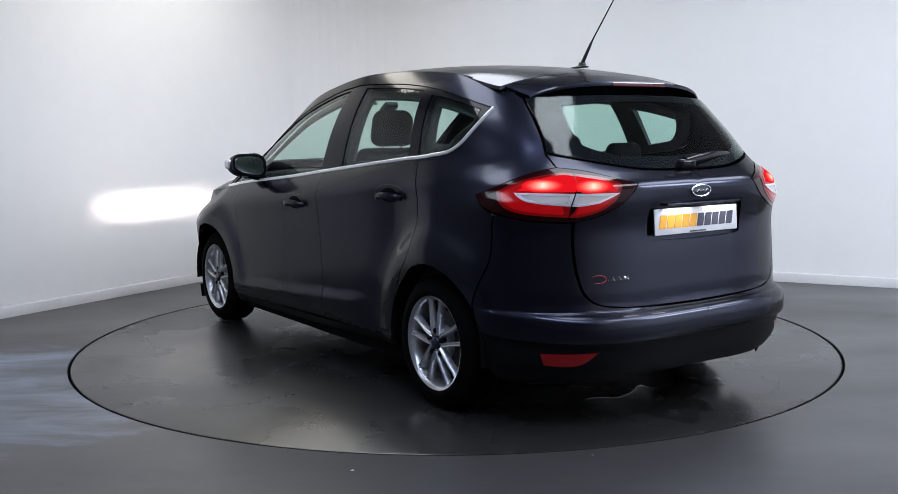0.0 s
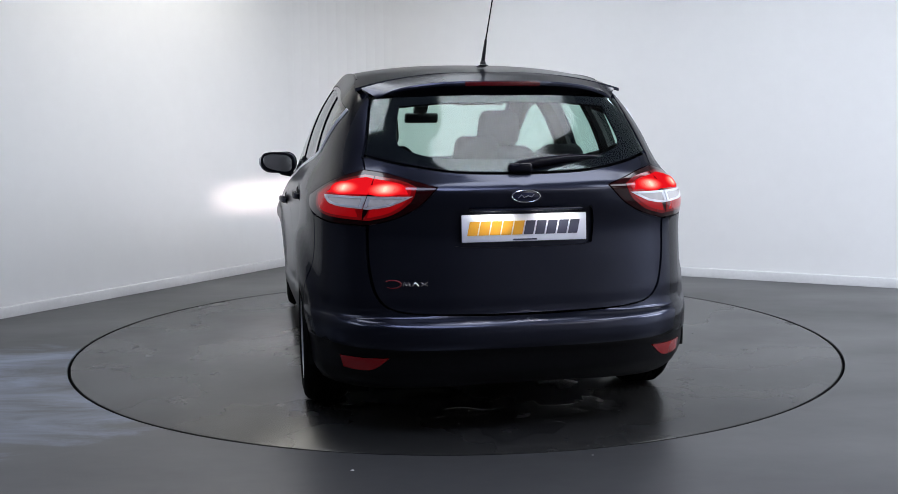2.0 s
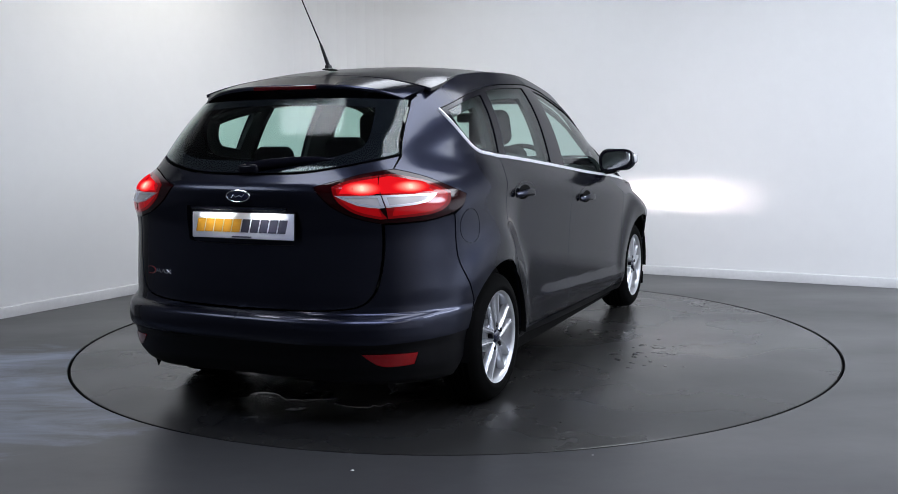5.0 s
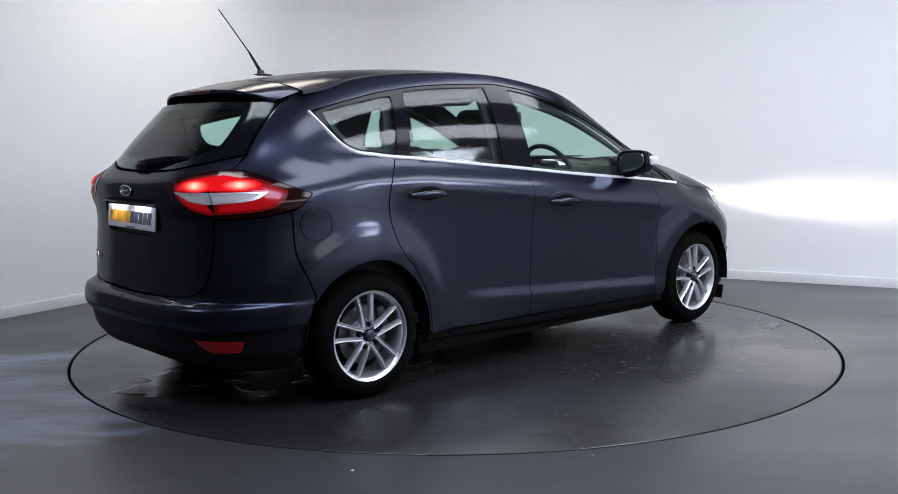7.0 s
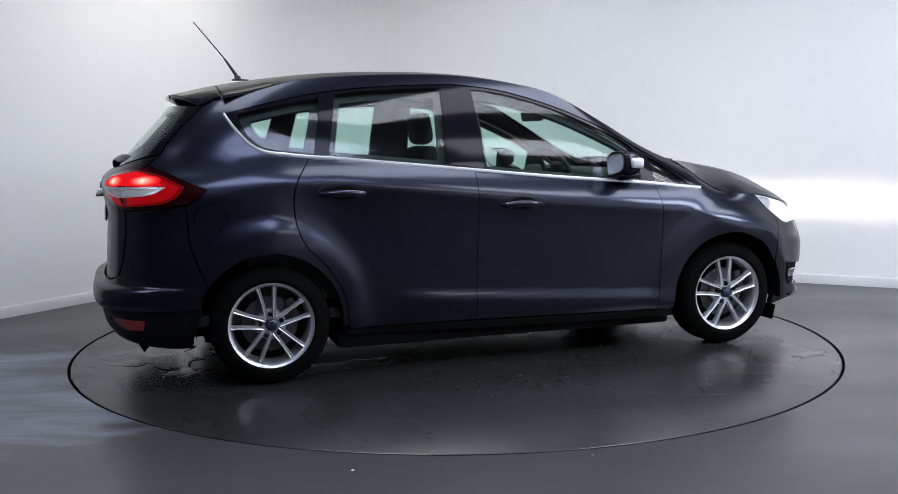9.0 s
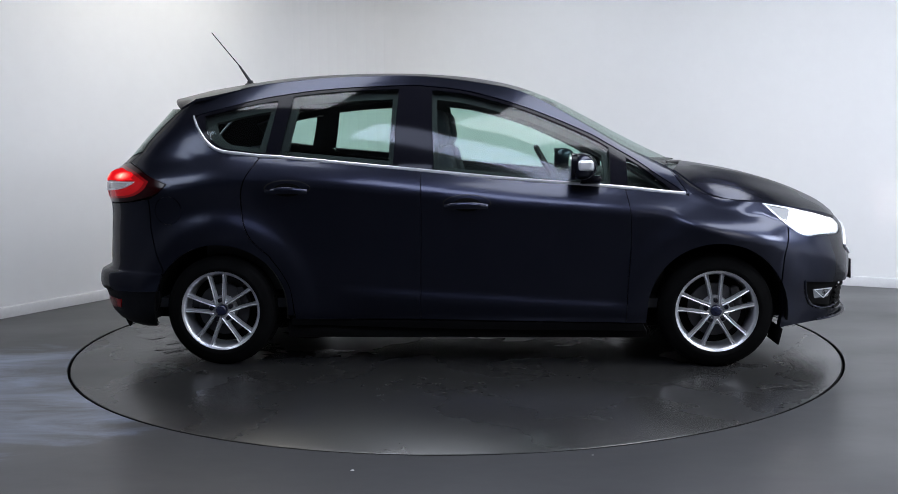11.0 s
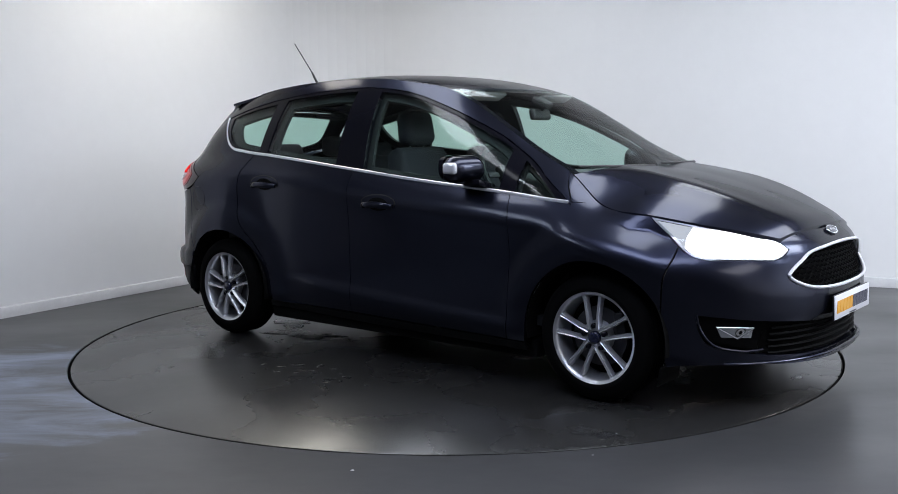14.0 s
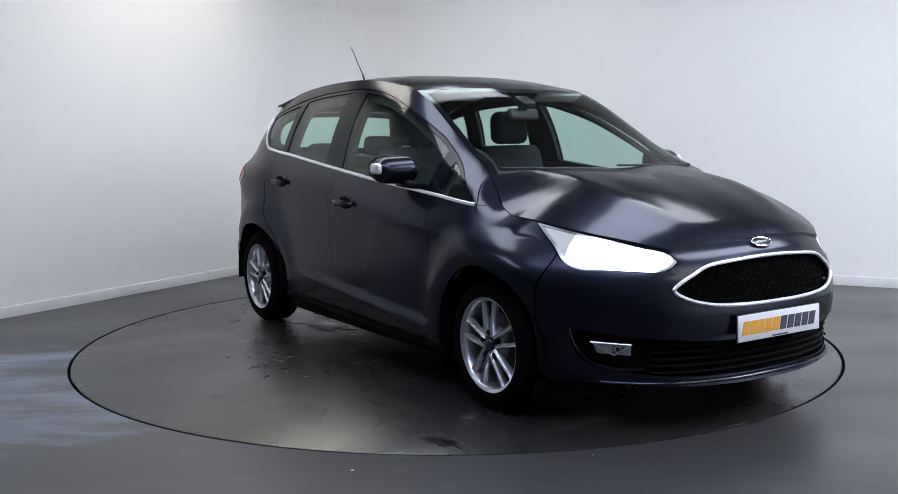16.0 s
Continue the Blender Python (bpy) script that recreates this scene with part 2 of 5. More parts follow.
def tube(points, radius, n=8, flat=1.0, closed=False):
    """A round or flattened bar along points; radius may be a list."""
    bm = bmesh.new()
    pts = [Vector(p) for p in points]
    k = len(pts)
    rings = []
    for i, p in enumerate(pts):
        d = (pts[(i + 1) % k] - pts[i - 1]) if closed or 0 < i < k - 1 else (pts[1] - pts[0] if i == 0 else pts[-1] - pts[-2])
        d.normalize()
        side = d.cross(Vector((0, 0, 1)))
        side = side.normalized() if side.length > 1e-3 else Vector((1, 0, 0))
        up = side.cross(d)
        r = radius[i] if isinstance(radius, (list, tuple)) else radius
        rings.append([bm.verts.new(p + side * math.cos(2 * math.pi * j / n) * r * flat + up * math.sin(2 * math.pi * j / n) * r) for j in range(n)])
    for a, b in zip(rings, rings[1:] + ([rings[0]] if closed else [])):
        for j in range(n):
            bm.faces.new((a[j], a[(j + 1) % n], b[(j + 1) % n], b[j]))
    if not closed:
        bm.faces.new(rings[0]), bm.faces.new(rings[-1])
    return bm


def sheet(f, nu, nv, flip=False):
    """A grid of verts f(u, v), u and v from 0 to 1."""
    verts = [f(i / nu, j / nv) for i in range(nu + 1) for j in range(nv + 1)]
    faces = []
    for i in range(nu):
        for j in range(nv):
            q = (i * (nv + 1) + j, (i + 1) * (nv + 1) + j, (i + 1) * (nv + 1) + j + 1, i * (nv + 1) + j + 1)
            faces.append(q[::-1] if flip else q)
    return verts, faces


def solid_sheet(f, nu, nv, thick):
    """The same with a thickness downwards (a rim all round)."""
    bm = bmesh.new()
    vs, fs = sheet(f, nu, nv)
    top = [bm.verts.new(v) for v in vs]
    for q in fs:
        bm.faces.new([top[i] for i in q])
    rim = [e for e in bm.edges if e.is_boundary]
    r = bmesh.ops.extrude_edge_only(bm, edges=rim)
    for v in {v for v in r["geom"] if isinstance(v, bmesh.types.BMVert)}:
        v.co.z -= thick
    return bm


# ---- the studio ----
def inside(p, poly):
    hit, j = False, len(poly) - 1
    for i in range(len(poly)):
        (xi, yi), (xj, yj) = poly[i], poly[j]
        if (yi > p[1]) != (yj > p[1]) and p[0] < (xj - xi) * (p[1] - yi) / (yj - yi) + xi:
            hit = not hit
        j = i
    return hit


def studio():
    A, B, COVE, T = 12.0, 11.0, 0.7, 0.2
    # the far corner is coved: a quarter turn between the two walls
    c = room(COVE, COVE)
    cove = []
    for i in range(13):
        a = i / 12 * math.pi / 2
        cove.append(c - ALONG_R * COVE * math.cos(a) - ALONG_L * COVE * math.sin(a))
    outline = [room(A, 0), *cove, room(0, B), room(A, B)]
    flat = [(p.x, p.y) for p in outline]

    def wall(name, pts, label, mat=WALL):
        n = len(pts)
        out = []
        for i, p in enumerate(pts):
            d = (pts[min(i + 1, n - 1)] - pts[max(i - 1, 0)]).normalized()
            out.append(p + Vector((-d.y, d.x, 0)) * T)
        verts = [*pts, *out] + [p + Vector((0, 0, CEILING + 0.3)) for p in (*pts, *out)]
        faces = []
        for i in range(n - 1):
            faces += [(i, i + 1, 2 * n + i + 1, 2 * n + i), (n + i, 3 * n + i, 3 * n + i + 1, n + i + 1), (2 * n + i, 2 * n + i + 1, 3 * n + i + 1, 3 * n + i)]
        faces += [(0, 2 * n, 3 * n, n), (n - 1, 2 * n - 1, 4 * n - 1, 3 * n - 1)]
        ob = part(name, (verts, faces), mat, smooth=False)
        return tagged(ob, label, "wall", kind="structure")

    WHITE_END = 4.7
    wall("wall_north", [room(WHITE_END, 0), *cove, room(0, B)], "white painted studio walls meeting in a coved corner")
    # unseen walls: grey ones darken the car's flanks, the pale one lifts its nose
    wall("wall_west", [room(A, 0), room(WHITE_END, 0)], "unseen side wall beyond the white cove, grey to darken reflections", BACK_WALL)
    wall("wall_east", [room(0, B), room(A, B)], "unseen wall behind the camera, pale to brighten reflections", PALE_WALL)
    wall("wall_south", [room(A, B), room(A, 0)], "unseen end wall of the studio, grey to darken reflections", BACK_WALL)

    def skirting(name, pts):
        bm = bmesh.new()
        prof = [(0.0, 0.0), (0.016, 0.0), (0.016, 0.066), (0.010, 0.075), (0.0, 0.077)]
        n = len(pts)
        rings = []
        for i, p in enumerate(pts):
            d = (pts[min(i + 1, n - 1)] - pts[max(i - 1, 0)]).normalized()
            s = Vector((d.y, -d.x, 0))
            rings.append([bm.verts.new(p + s * a + Vector((0, 0, h))) for a, h in prof])
        for a, b in zip(rings, rings[1:]):
            for j in range(4):
                bm.faces.new((a[j], b[j], b[j + 1], a[j + 1]))
        return tagged(part(name, bm, SKIRT), "pale grey-white skirting board along the wall", "skirting", kind="structure")

    skirting("baseboard", [room(WHITE_END, 0), *cove, room(0, B)])

    # floor with the round well of the turntable
    n = 160
    ring = [(RADIUS * math.cos(2 * math.pi * i / n), RADIUS * math.sin(2 * math.pi * i / n)) for i in range(n)]
    big = [room(A + T, -T), room(-T, -T), room(-T, B + T), room(A + T, B + T)]
    pts = [Vector(p) for p in ring] + [p.to_2d() for p in big]
    edges = [(i, (i + 1) % n) for i in range(n)] + [(n + i, n + (i + 1) % 4) for i in range(4)]
    from mathutils.geometry import delaunay_2d_cdt
    v, _, f, *_ = delaunay_2d_cdt(pts, edges, [], 0, 1e-6)
    keep = []
    for t in f:
        m = sum((v[i] for i in t), Vector((0, 0))) / len(t)
        if m.length > RADIUS * 0.9995:
            keep.append(t)
    verts = [(p.x, p.y, 0) for p in v]
    k = len(verts)
    verts += [(x, y, -0.12) for x, y in ring]
    near = [min(range(k), key=lambda i: (v[i] - Vector(p)).length) for p in ring]
    wallf = [(near[i], k + i, k + (i + 1) % n, near[(i + 1) % n]) for i in range(n)]
    tagged(part("floor", (verts, keep + wallf), FLOOR, smooth=False), "worn grey painted concrete studio floor, bluish reflected light painted in", "floor", kind="structure")
    # black sheet on the well's wall, added to hold the gap's shade
    n = 160
    lining = [(RADIUS * k * math.cos(2 * math.pi * i / n), RADIUS * k * math.sin(2 * math.pi * i / n), z) for k, z in ((0.9985, -0.004), (0.9985, -0.12)) for i in range(n)]
    tagged(part("well_lining", (lining, [(i, n + i, n + (i + 1) % n, (i + 1) % n) for i in range(n)]), SEAM), "black lining added to keep the turntable gap dark", "lining", kind="structure")
    pit = [(RADIUS * 1.01 * math.cos(2 * math.pi * i / 64), RADIUS * 1.01 * math.sin(2 * math.pi * i / 64), -0.12) for i in range(64)]
    tagged(part("floor_pit", (pit, [tuple(range(64))]), DARK, smooth=False), "dark bottom of the turntable well", "pit", kind="structure")

    lo = [room(A + T, -T, CEILING), room(-T, -T, CEILING), room(-T, B + T, CEILING), room(A + T, B + T, CEILING)]
    up = [p + Vector((0, 0, 0.2)) for p in lo]
    tagged(part("ceiling", (lo + up, [(0, 1, 2, 3), (7, 6, 5, 4), (0, 4, 5, 1), (1, 5, 6, 2), (2, 6, 7, 3), (3, 7, 4, 0)]), CEIL, smooth=False), "plain grey painted ceiling", "ceiling", kind="structure")
    turn = Matrix.Rotation(math.atan2(ALONG_L.y, ALONG_L.x) - math.pi / 2, 4, "Z")
    for a, b, l, w, power, colour in LAMPS:
        thing = new("ceiling_light")
        thing.matrix_world = Matrix.Translation(room(a, b, CEILING)) @ turn
        bm = bmesh.new()
        for sx, sy, px, py in ((w + 0.08, 0.04, 0, l / 2 + 0.02), (w + 0.08, 0.04, 0, -l / 2 - 0.02), (0.04, l, w / 2 + 0.02, 0), (0.04, l, -w / 2 - 0.02, 0)):
            box(bm, (sx, sy, 0.08), (px, py, -0.04))
        part("frame", bm, SKIRT, thing, smooth=False)
        bm = bmesh.new()
        box(bm, (w, l, 0.02), (0, 0, -0.03))
        part("diffuser", bm, PANEL_LIT, thing, smooth=False)
        tagged(thing, "unseen ceiling panel lamp in a white frame, lit", "lamp", "ceiling panel lamps")


def turntable():
    r = RADIUS - 0.017
    bm = bmesh.new()
    n = 160
    rings = []
    for rad, z in ((r - 0.006, -0.0), (r - 0.001, -0.002), (r, -0.006), (r, -0.06)):
        rings.append([bm.verts.new((rad * math.cos(2 * math.pi * i / n), rad * math.sin(2 * math.pi * i / n), z)) for i in range(n)])
    bm.faces.new(rings[0])
    for a, b in zip(rings, rings[1:]):
        for i in range(n):
            bm.faces.new((a[i], b[i], b[(i + 1) % n], a[(i + 1) % n]))
    thing = new("turntable")
    part("disc", bm, DISC, thing)
    # black band added on the disc's edge, so the gap stays dark
    bm = bmesh.new()
    n = 160
    rings = [[bm.verts.new(((r + d) * math.cos(2 * math.pi * i / n), (r + d) * math.sin(2 * math.pi * i / n), z)) for i in range(n)] for d, z in ((0.0015, -0.003), (0.004, -0.004), (0.004, -0.055), (0.0015, -0.055))]
    for a, b in zip(rings, rings[1:]):
        for i in range(n):
            bm.faces.new((a[i], b[i], b[(i + 1) % n], a[(i + 1) % n]))
    part("edge_band", bm, SEAM, thing, "black band added round the disc's edge to darken the gap")
    bm = bmesh.new()
    lathe(bm, [(0.0, -0.06), (0.5, -0.06), (0.5, -0.12), (0.0, -0.12)], 32, Matrix.Rotation(math.pi / 2, 4, "X"))
    part("pedestal", bm, DARK, thing)
    # thin films of water that dripped off the car
    for (cx, cy), (rx, ry), deg, lobes in (((-1.76, 0.10), (0.24, 0.30), 12, 3), ((-1.62, -0.35), (0.12, 0.10), 50, 4), ((1.69, -1.18), (0.11, 0.045), 15, 5),
                                           ((-0.82, -0.50), (0.26, 0.11), 8, 4), ((-1.15, -0.30), (0.16, 0.10), -20, 3)):
        ph = [random.uniform(0, 6.28) for _ in range(6)]
        bm = bmesh.new()
        k = 64
        rim = []
        for i in range(k):
            a = 2 * math.pi * i / k
            q = 1 + 0.22 * math.sin(lobes * a + ph[0]) + 0.14 * math.sin((lobes + 3) * a + ph[1]) + 0.09 * math.sin(11 * a + ph[2]) + 0.05 * math.sin(19 * a + ph[3])
            rim.append((rx * q * math.cos(a), ry * q * math.sin(a)))
        rings = [[bm.verts.new((x * f, y * f, z)) for x, y in rim] for f, z in ((1, 0.0002), (0.985, 0.0009), (0.9, 0.0012))]
        for p, q in zip(rings, rings[1:]):
            for i in range(k):
                bm.faces.new((p[i], p[(i + 1) % k], q[(i + 1) % k], q[i]))
        bm.faces.new(rings[-1])
        part("puddle", bm, WATER, thing, "shallow puddle of water", at=pose(cx, cy, 0, 0, 0, deg))
    # a trail of small drips beside them
    for _ in range(26):
        x, y = -0.06 + random.gauss(0, 0.17), -1.21 + random.gauss(0, 0.10)
        r, k, ph = random.uniform(0.010, 0.038), 18, random.uniform(0, 6.28)
        bm = bmesh.new()
        rim = [(r * (1 + 0.3 * math.sin(3 * a + ph)) * math.cos(a), 0.6 * r * (1 + 0.25 * math.sin(2 * a - ph)) * math.sin(a)) for a in [2 * math.pi * i / k for i in range(k)]]
        rings = [[bm.verts.new((px * f, py * f, z)) for px, py in rim] for f, z in ((1, 0.0002), (0.92, 0.0010), (0.5, 0.0016))]
        for p, q in zip(rings, rings[1:]):
            for i in range(k):
                bm.faces.new((p[i], p[(i + 1) % k], q[(i + 1) % k], q[i]))
        bm.faces.new(rings[-1])
        part("drip", bm, WATER, thing, at=pose(x, y, 0, 0, 0, random.uniform(0, 180)))
    return tagged(thing, "round grey painted turntable flush with the floor", "turntable")


studio()
TABLE = turntable()


def curve(xs, ys):
    """A smooth curve through the points (xs, ys)."""
    xs, ys = np.array(xs, float), np.array(ys, float)
    k = np.gradient(ys, xs)
    def f(x):
        x = min(max(x, xs[0]), xs[-1])
        i = int(min(max(np.searchsorted(xs, x) - 1, 0), len(xs) - 2))
        h = xs[i + 1] - xs[i]
        t = (x - xs[i]) / h
        return float(ys[i] * (2 * t**3 - 3 * t * t + 1) + k[i] * h * (t**3 - 2 * t * t + t) + ys[i + 1] * (3 * t * t - 2 * t**3) + k[i + 1] * h * (t**3 - t * t))
    return f


# the car's body: x ahead, y to its left, z up, x = 0 midway between the axles
AXLE = 1.324
belt_z = curve([-2.2, -1.6, -1.3, -1.09, -0.73, -0.23, 0.23, 0.84, 1.15, 1.3, 1.6, 1.9, 2.2], [1.07, 1.11, 1.145, 1.13, 1.10, 1.05, 1.0, 0.95, 0.91, 0.85, 0.79, 0.72, 0.65])
belt_y = curve([-2.2, -1.6, -1.12, -0.6, 0, 0.84, 1.15, 1.4, 2.2], [0.80, 0.78, 0.785, 0.81, 0.83, 0.84, 0.83, 0.85, 0.87])
top_z = curve([-2.2, -1.55, -1.1, -0.6, -0.2, 0.1, 0.283, 0.64, 0.85, 1.07, 1.13, 1.2, 1.29, 1.56, 1.75, 1.92, 2.03, 2.2], [1.445, 1.44, 1.522, 1.555, 1.55, 1.51, 1.472, 1.29, 1.165, 1.06, 1.03, 0.975, 0.915, 0.868, 0.83, 0.795, 0.77, 0.75])
top_y = curve([-2.2, -1.55, -1.1, -0.6, 0.283, 0.64, 0.85, 1.07, 1.2, 1.29, 1.42, 1.56, 2.2], [0.62, 0.62, 0.585, 0.585, 0.585, 0.62, 0.645, 0.68, 0.72, 0.762, 0.82, 0.86, 0.87])
flank = curve([-1.1, -0.85, -0.72, -0.62, -0.5, -0.36, -0.26, -0.19, -0.155, -0.135, -0.11, -0.05, 0], [0.030, 0.034, 0.037, 0.039, 0.042, 0.047, 0.053, 0.060, 0.065, 0.0665, 0.062, 0.034, 0])
tail_x = curve([0.15, 0.19, 0.25, 0.32, 0.37, 0.40, 0.44, 0.475, 0.492, 0.504, 0.512, 0.525, 0.58, 0.72, 0.86, 0.97, 1.03, 1.08, 1.24, 1.36, 1.5], [1.85, 2.02, 2.10, 2.13, 2.142, 2.165, 2.17, 2.164, 2.154, 2.128, 2.105, 2.099, 2.094, 2.085, 2.08, 2.10, 2.095, 2.03, 1.88, 1.77, 1.66])
nose_x = curve([0.15, 0.19, 0.24, 0.36, 0.42, 0.5, 0.6, 0.70, 0.75, 0.80, 0.87, 0.92, 1.0, 1.1, 1.6], [2.13, 2.18, 2.17, 2.17, 2.195, 2.20, 2.185, 2.16, 2.125, 2.06, 1.95, 1.87, 1.78, 1.72, 1.7])


def width(x, z):
    """The half width before the ends are rounded off; the belt's crease fades out towards the tail."""
    k = min(max((-1.2 - x) / 0.3, 0), 1) * min(max((z - 0.88) / 0.1, 0), 1)
    if k <= 0:
        return raw_width(x, z)
    return sum(raw_width(x, z + d * 0.065 * k) * w for d, w in ((-1, 1), (-0.5, 2), (0, 3), (0.5, 2), (1, 1))) / 9


def raw_width(x, z):
    zb, yb = belt_z(x), belt_y(x)
    if z > zb:
        h = min((z - zb) / max(top_z(x) - zb, 0.02), 1.15)
        y = yb - (yb - top_y(x)) * (0.55 * h + 0.45 * h**3)
    else:
        y = yb + flank(z - zb)
    # broader hips round the tail
    hip = min(max((-0.95 - x) / 0.4, 0), 1)
    low = min(max((1.10 - z) / 0.22, 0), 1)
    y += (0.036 + 0.022 * min(max((0.9 - z) / 0.3, 0), 1)) * hip * hip * (3 - 2 * hip) * low * low * (3 - 2 * low)
    if z < 0.30:
        y -= 0.045 * ((0.30 - z) / 0.12) ** 2
    # moulding along the foot of the doors
    d = z - (0.355 - 0.055 * x)
    y += 0.013 * (0.5 + 0.5 * math.cos(math.pi * min(d / 0.055, 1)) if d > 0 else math.exp(-((d / 0.08) ** 2))) / (1 + math.exp((x - 0.85) / 0.02)) / (1 + math.exp((-0.60 - x) / 0.05))
    for a in (-AXLE, AXLE):
        r = math.hypot(x - a, (z - 0.30) * 0.95)
        y += 0.037 * (0.55 + 0.45 * min(max((z - 0.40) / 0.28, 0), 1)) / (1 + math.exp((r - 0.485) / 0.024))
    return y


LONG, REAR_N, NOSE_N = 0.95, 3.75, 2.65


def surface(q, z):
    """The body at height z; q runs along the flank (q = x) and on round the corners to the car's middle (|q| = 1.9)."""
    if abs(q) <= 1:
        return (q, width(q, z), z)
    end, n, s = (tail_x(z), REAR_N, -1) if q < 0 else (nose_x(z), NOSE_N, 1)
    a = (abs(q) - 1) / LONG * math.pi / 2
    k = (abs(math.sin(a)) ** n + abs(math.cos(a)) ** n) ** (-1 / n)
    x = s * (1 + (end - 1) * math.sin(a) * k)
    return (x, width(x, z) * math.cos(a) * k, z)


def by_x(x, z):
    if abs(x) <= 1:
        return (x, z)
    end, n, s = (tail_x(z), REAR_N, -1) if x < 0 else (nose_x(z), NOSE_N, 1)
    u = min((abs(x) - 1) / (end - 1), 0.9999)
    return (s * (1 + math.atan2(u, (1 - u**n) ** (1 / n)) / (math.pi / 2) * LONG), z)


def by_y(y, z, s):
    """The same for a half width y at the tail (s = -1) or nose (s = 1)."""
    lo, hi = 1.0, 1.0 + LONG
    for _ in range(30):
        m = (lo + hi) / 2
        lo, hi = (m, hi) if surface(s * m, z)[1] > y else (lo, m)
    return (s * lo, z)


# ---- the car ----
from mathutils.geometry import delaunay_2d_cdt


def X(x, z):
    return by_x(x, z)


def R(y, z):
    return by_y(y, z, -1)


def F(y, z):
    return by_y(y, z, 1)


def spline(pts, step=0.02):
    """A smooth line through points of the (q, z) plane."""
    if len(pts) == 2:
        (a, b), (c, d) = pts
        n = max(1, round(math.hypot(c - a, d - b) / 0.04))
        return [(a + (c - a) * i / n, b + (d - b) * i / n) for i in range(n + 1)]
    out = []
    for i in range(len(pts) - 1):
        p0, p1, p2, p3 = (Vector(pts[max(0, min(j, len(pts) - 1))]) for j in (i - 1, i, i + 1, i + 2))
        n = max(2, round((p2 - p1).length / step))
        for k in range(n):
            t = k / n
            out.append(tuple(0.5 * ((2 * p1) + (p2 - p0) * t + (2 * p0 - 5 * p1 + 4 * p2 - p3) * t * t + (3 * p1 - p0 - 3 * p2 + p3) * t**3)))
    return out + [tuple(pts[-1])]


def outline(*lines):
    """A closed outline of smooth lines that meet in corners."""
    out = []
    for l in lines:
        for p in spline(l):
            if not out or math.hypot(p[0] - out[-1][0], p[1] - out[-1][1]) > 0.0015:
                out.append(p)
    if math.hypot(out[0][0] - out[-1][0], out[0][1] - out[-1][1]) < 0.0015:
        out.pop()
    return out


MID = 1 + LONG


def inset(poly, d):
    """Draws an outline in by d, but for its points on the car's middle line."""
    area = sum(a[0] * b[1] - b[0] * a[1] for a, b in zip(poly, poly[1:] + poly[:1]))
    s = 1 if area > 0 else -1
    n = len(poly)
    out = []
    for i, p in enumerate(poly):
        a, b = Vector(poly[i - 1]), Vector(poly[(i + 1) % n])
        q = Vector(p)
        e1, e2 = (q - a).normalized(), (b - q).normalized()
        n1, n2 = Vector((-e1.y, e1.x)) * s, Vector((-e2.y, e2.x)) * s
        m = n1 + n2
        if m.length < 1e-6:
            m = n1
        m.normalize()
        q = q + m * d / max(0.5, m.dot(n1))
        if abs(p[0]) > MID - 0.003:
            q.x = p[0]
        out.append((min(max(q.x, -MID), MID), q.y))
    return out


def normal(q, z):
    e = 0.004
    qa, qb = max(q - e, -MID), min(q + e, MID)
    a = Vector(surface(qb, z)) - Vector(surface(qa, z))
    b = Vector(surface(q, z + e)) - Vector(surface(q, z - e))
    n = b.cross(a)
    if n.length < 1e-9:
        return Vector((math.copysign(1, q), 0, 0))
    n.normalize()
    p = surface(q, z)
    return n if n.x * p[0] * 0.1 + n.y * (p[1] + 0.05) + (0.2 * n.z) > 0 or abs(q) > MID - 0.4 and n.x * q > 0 else -n


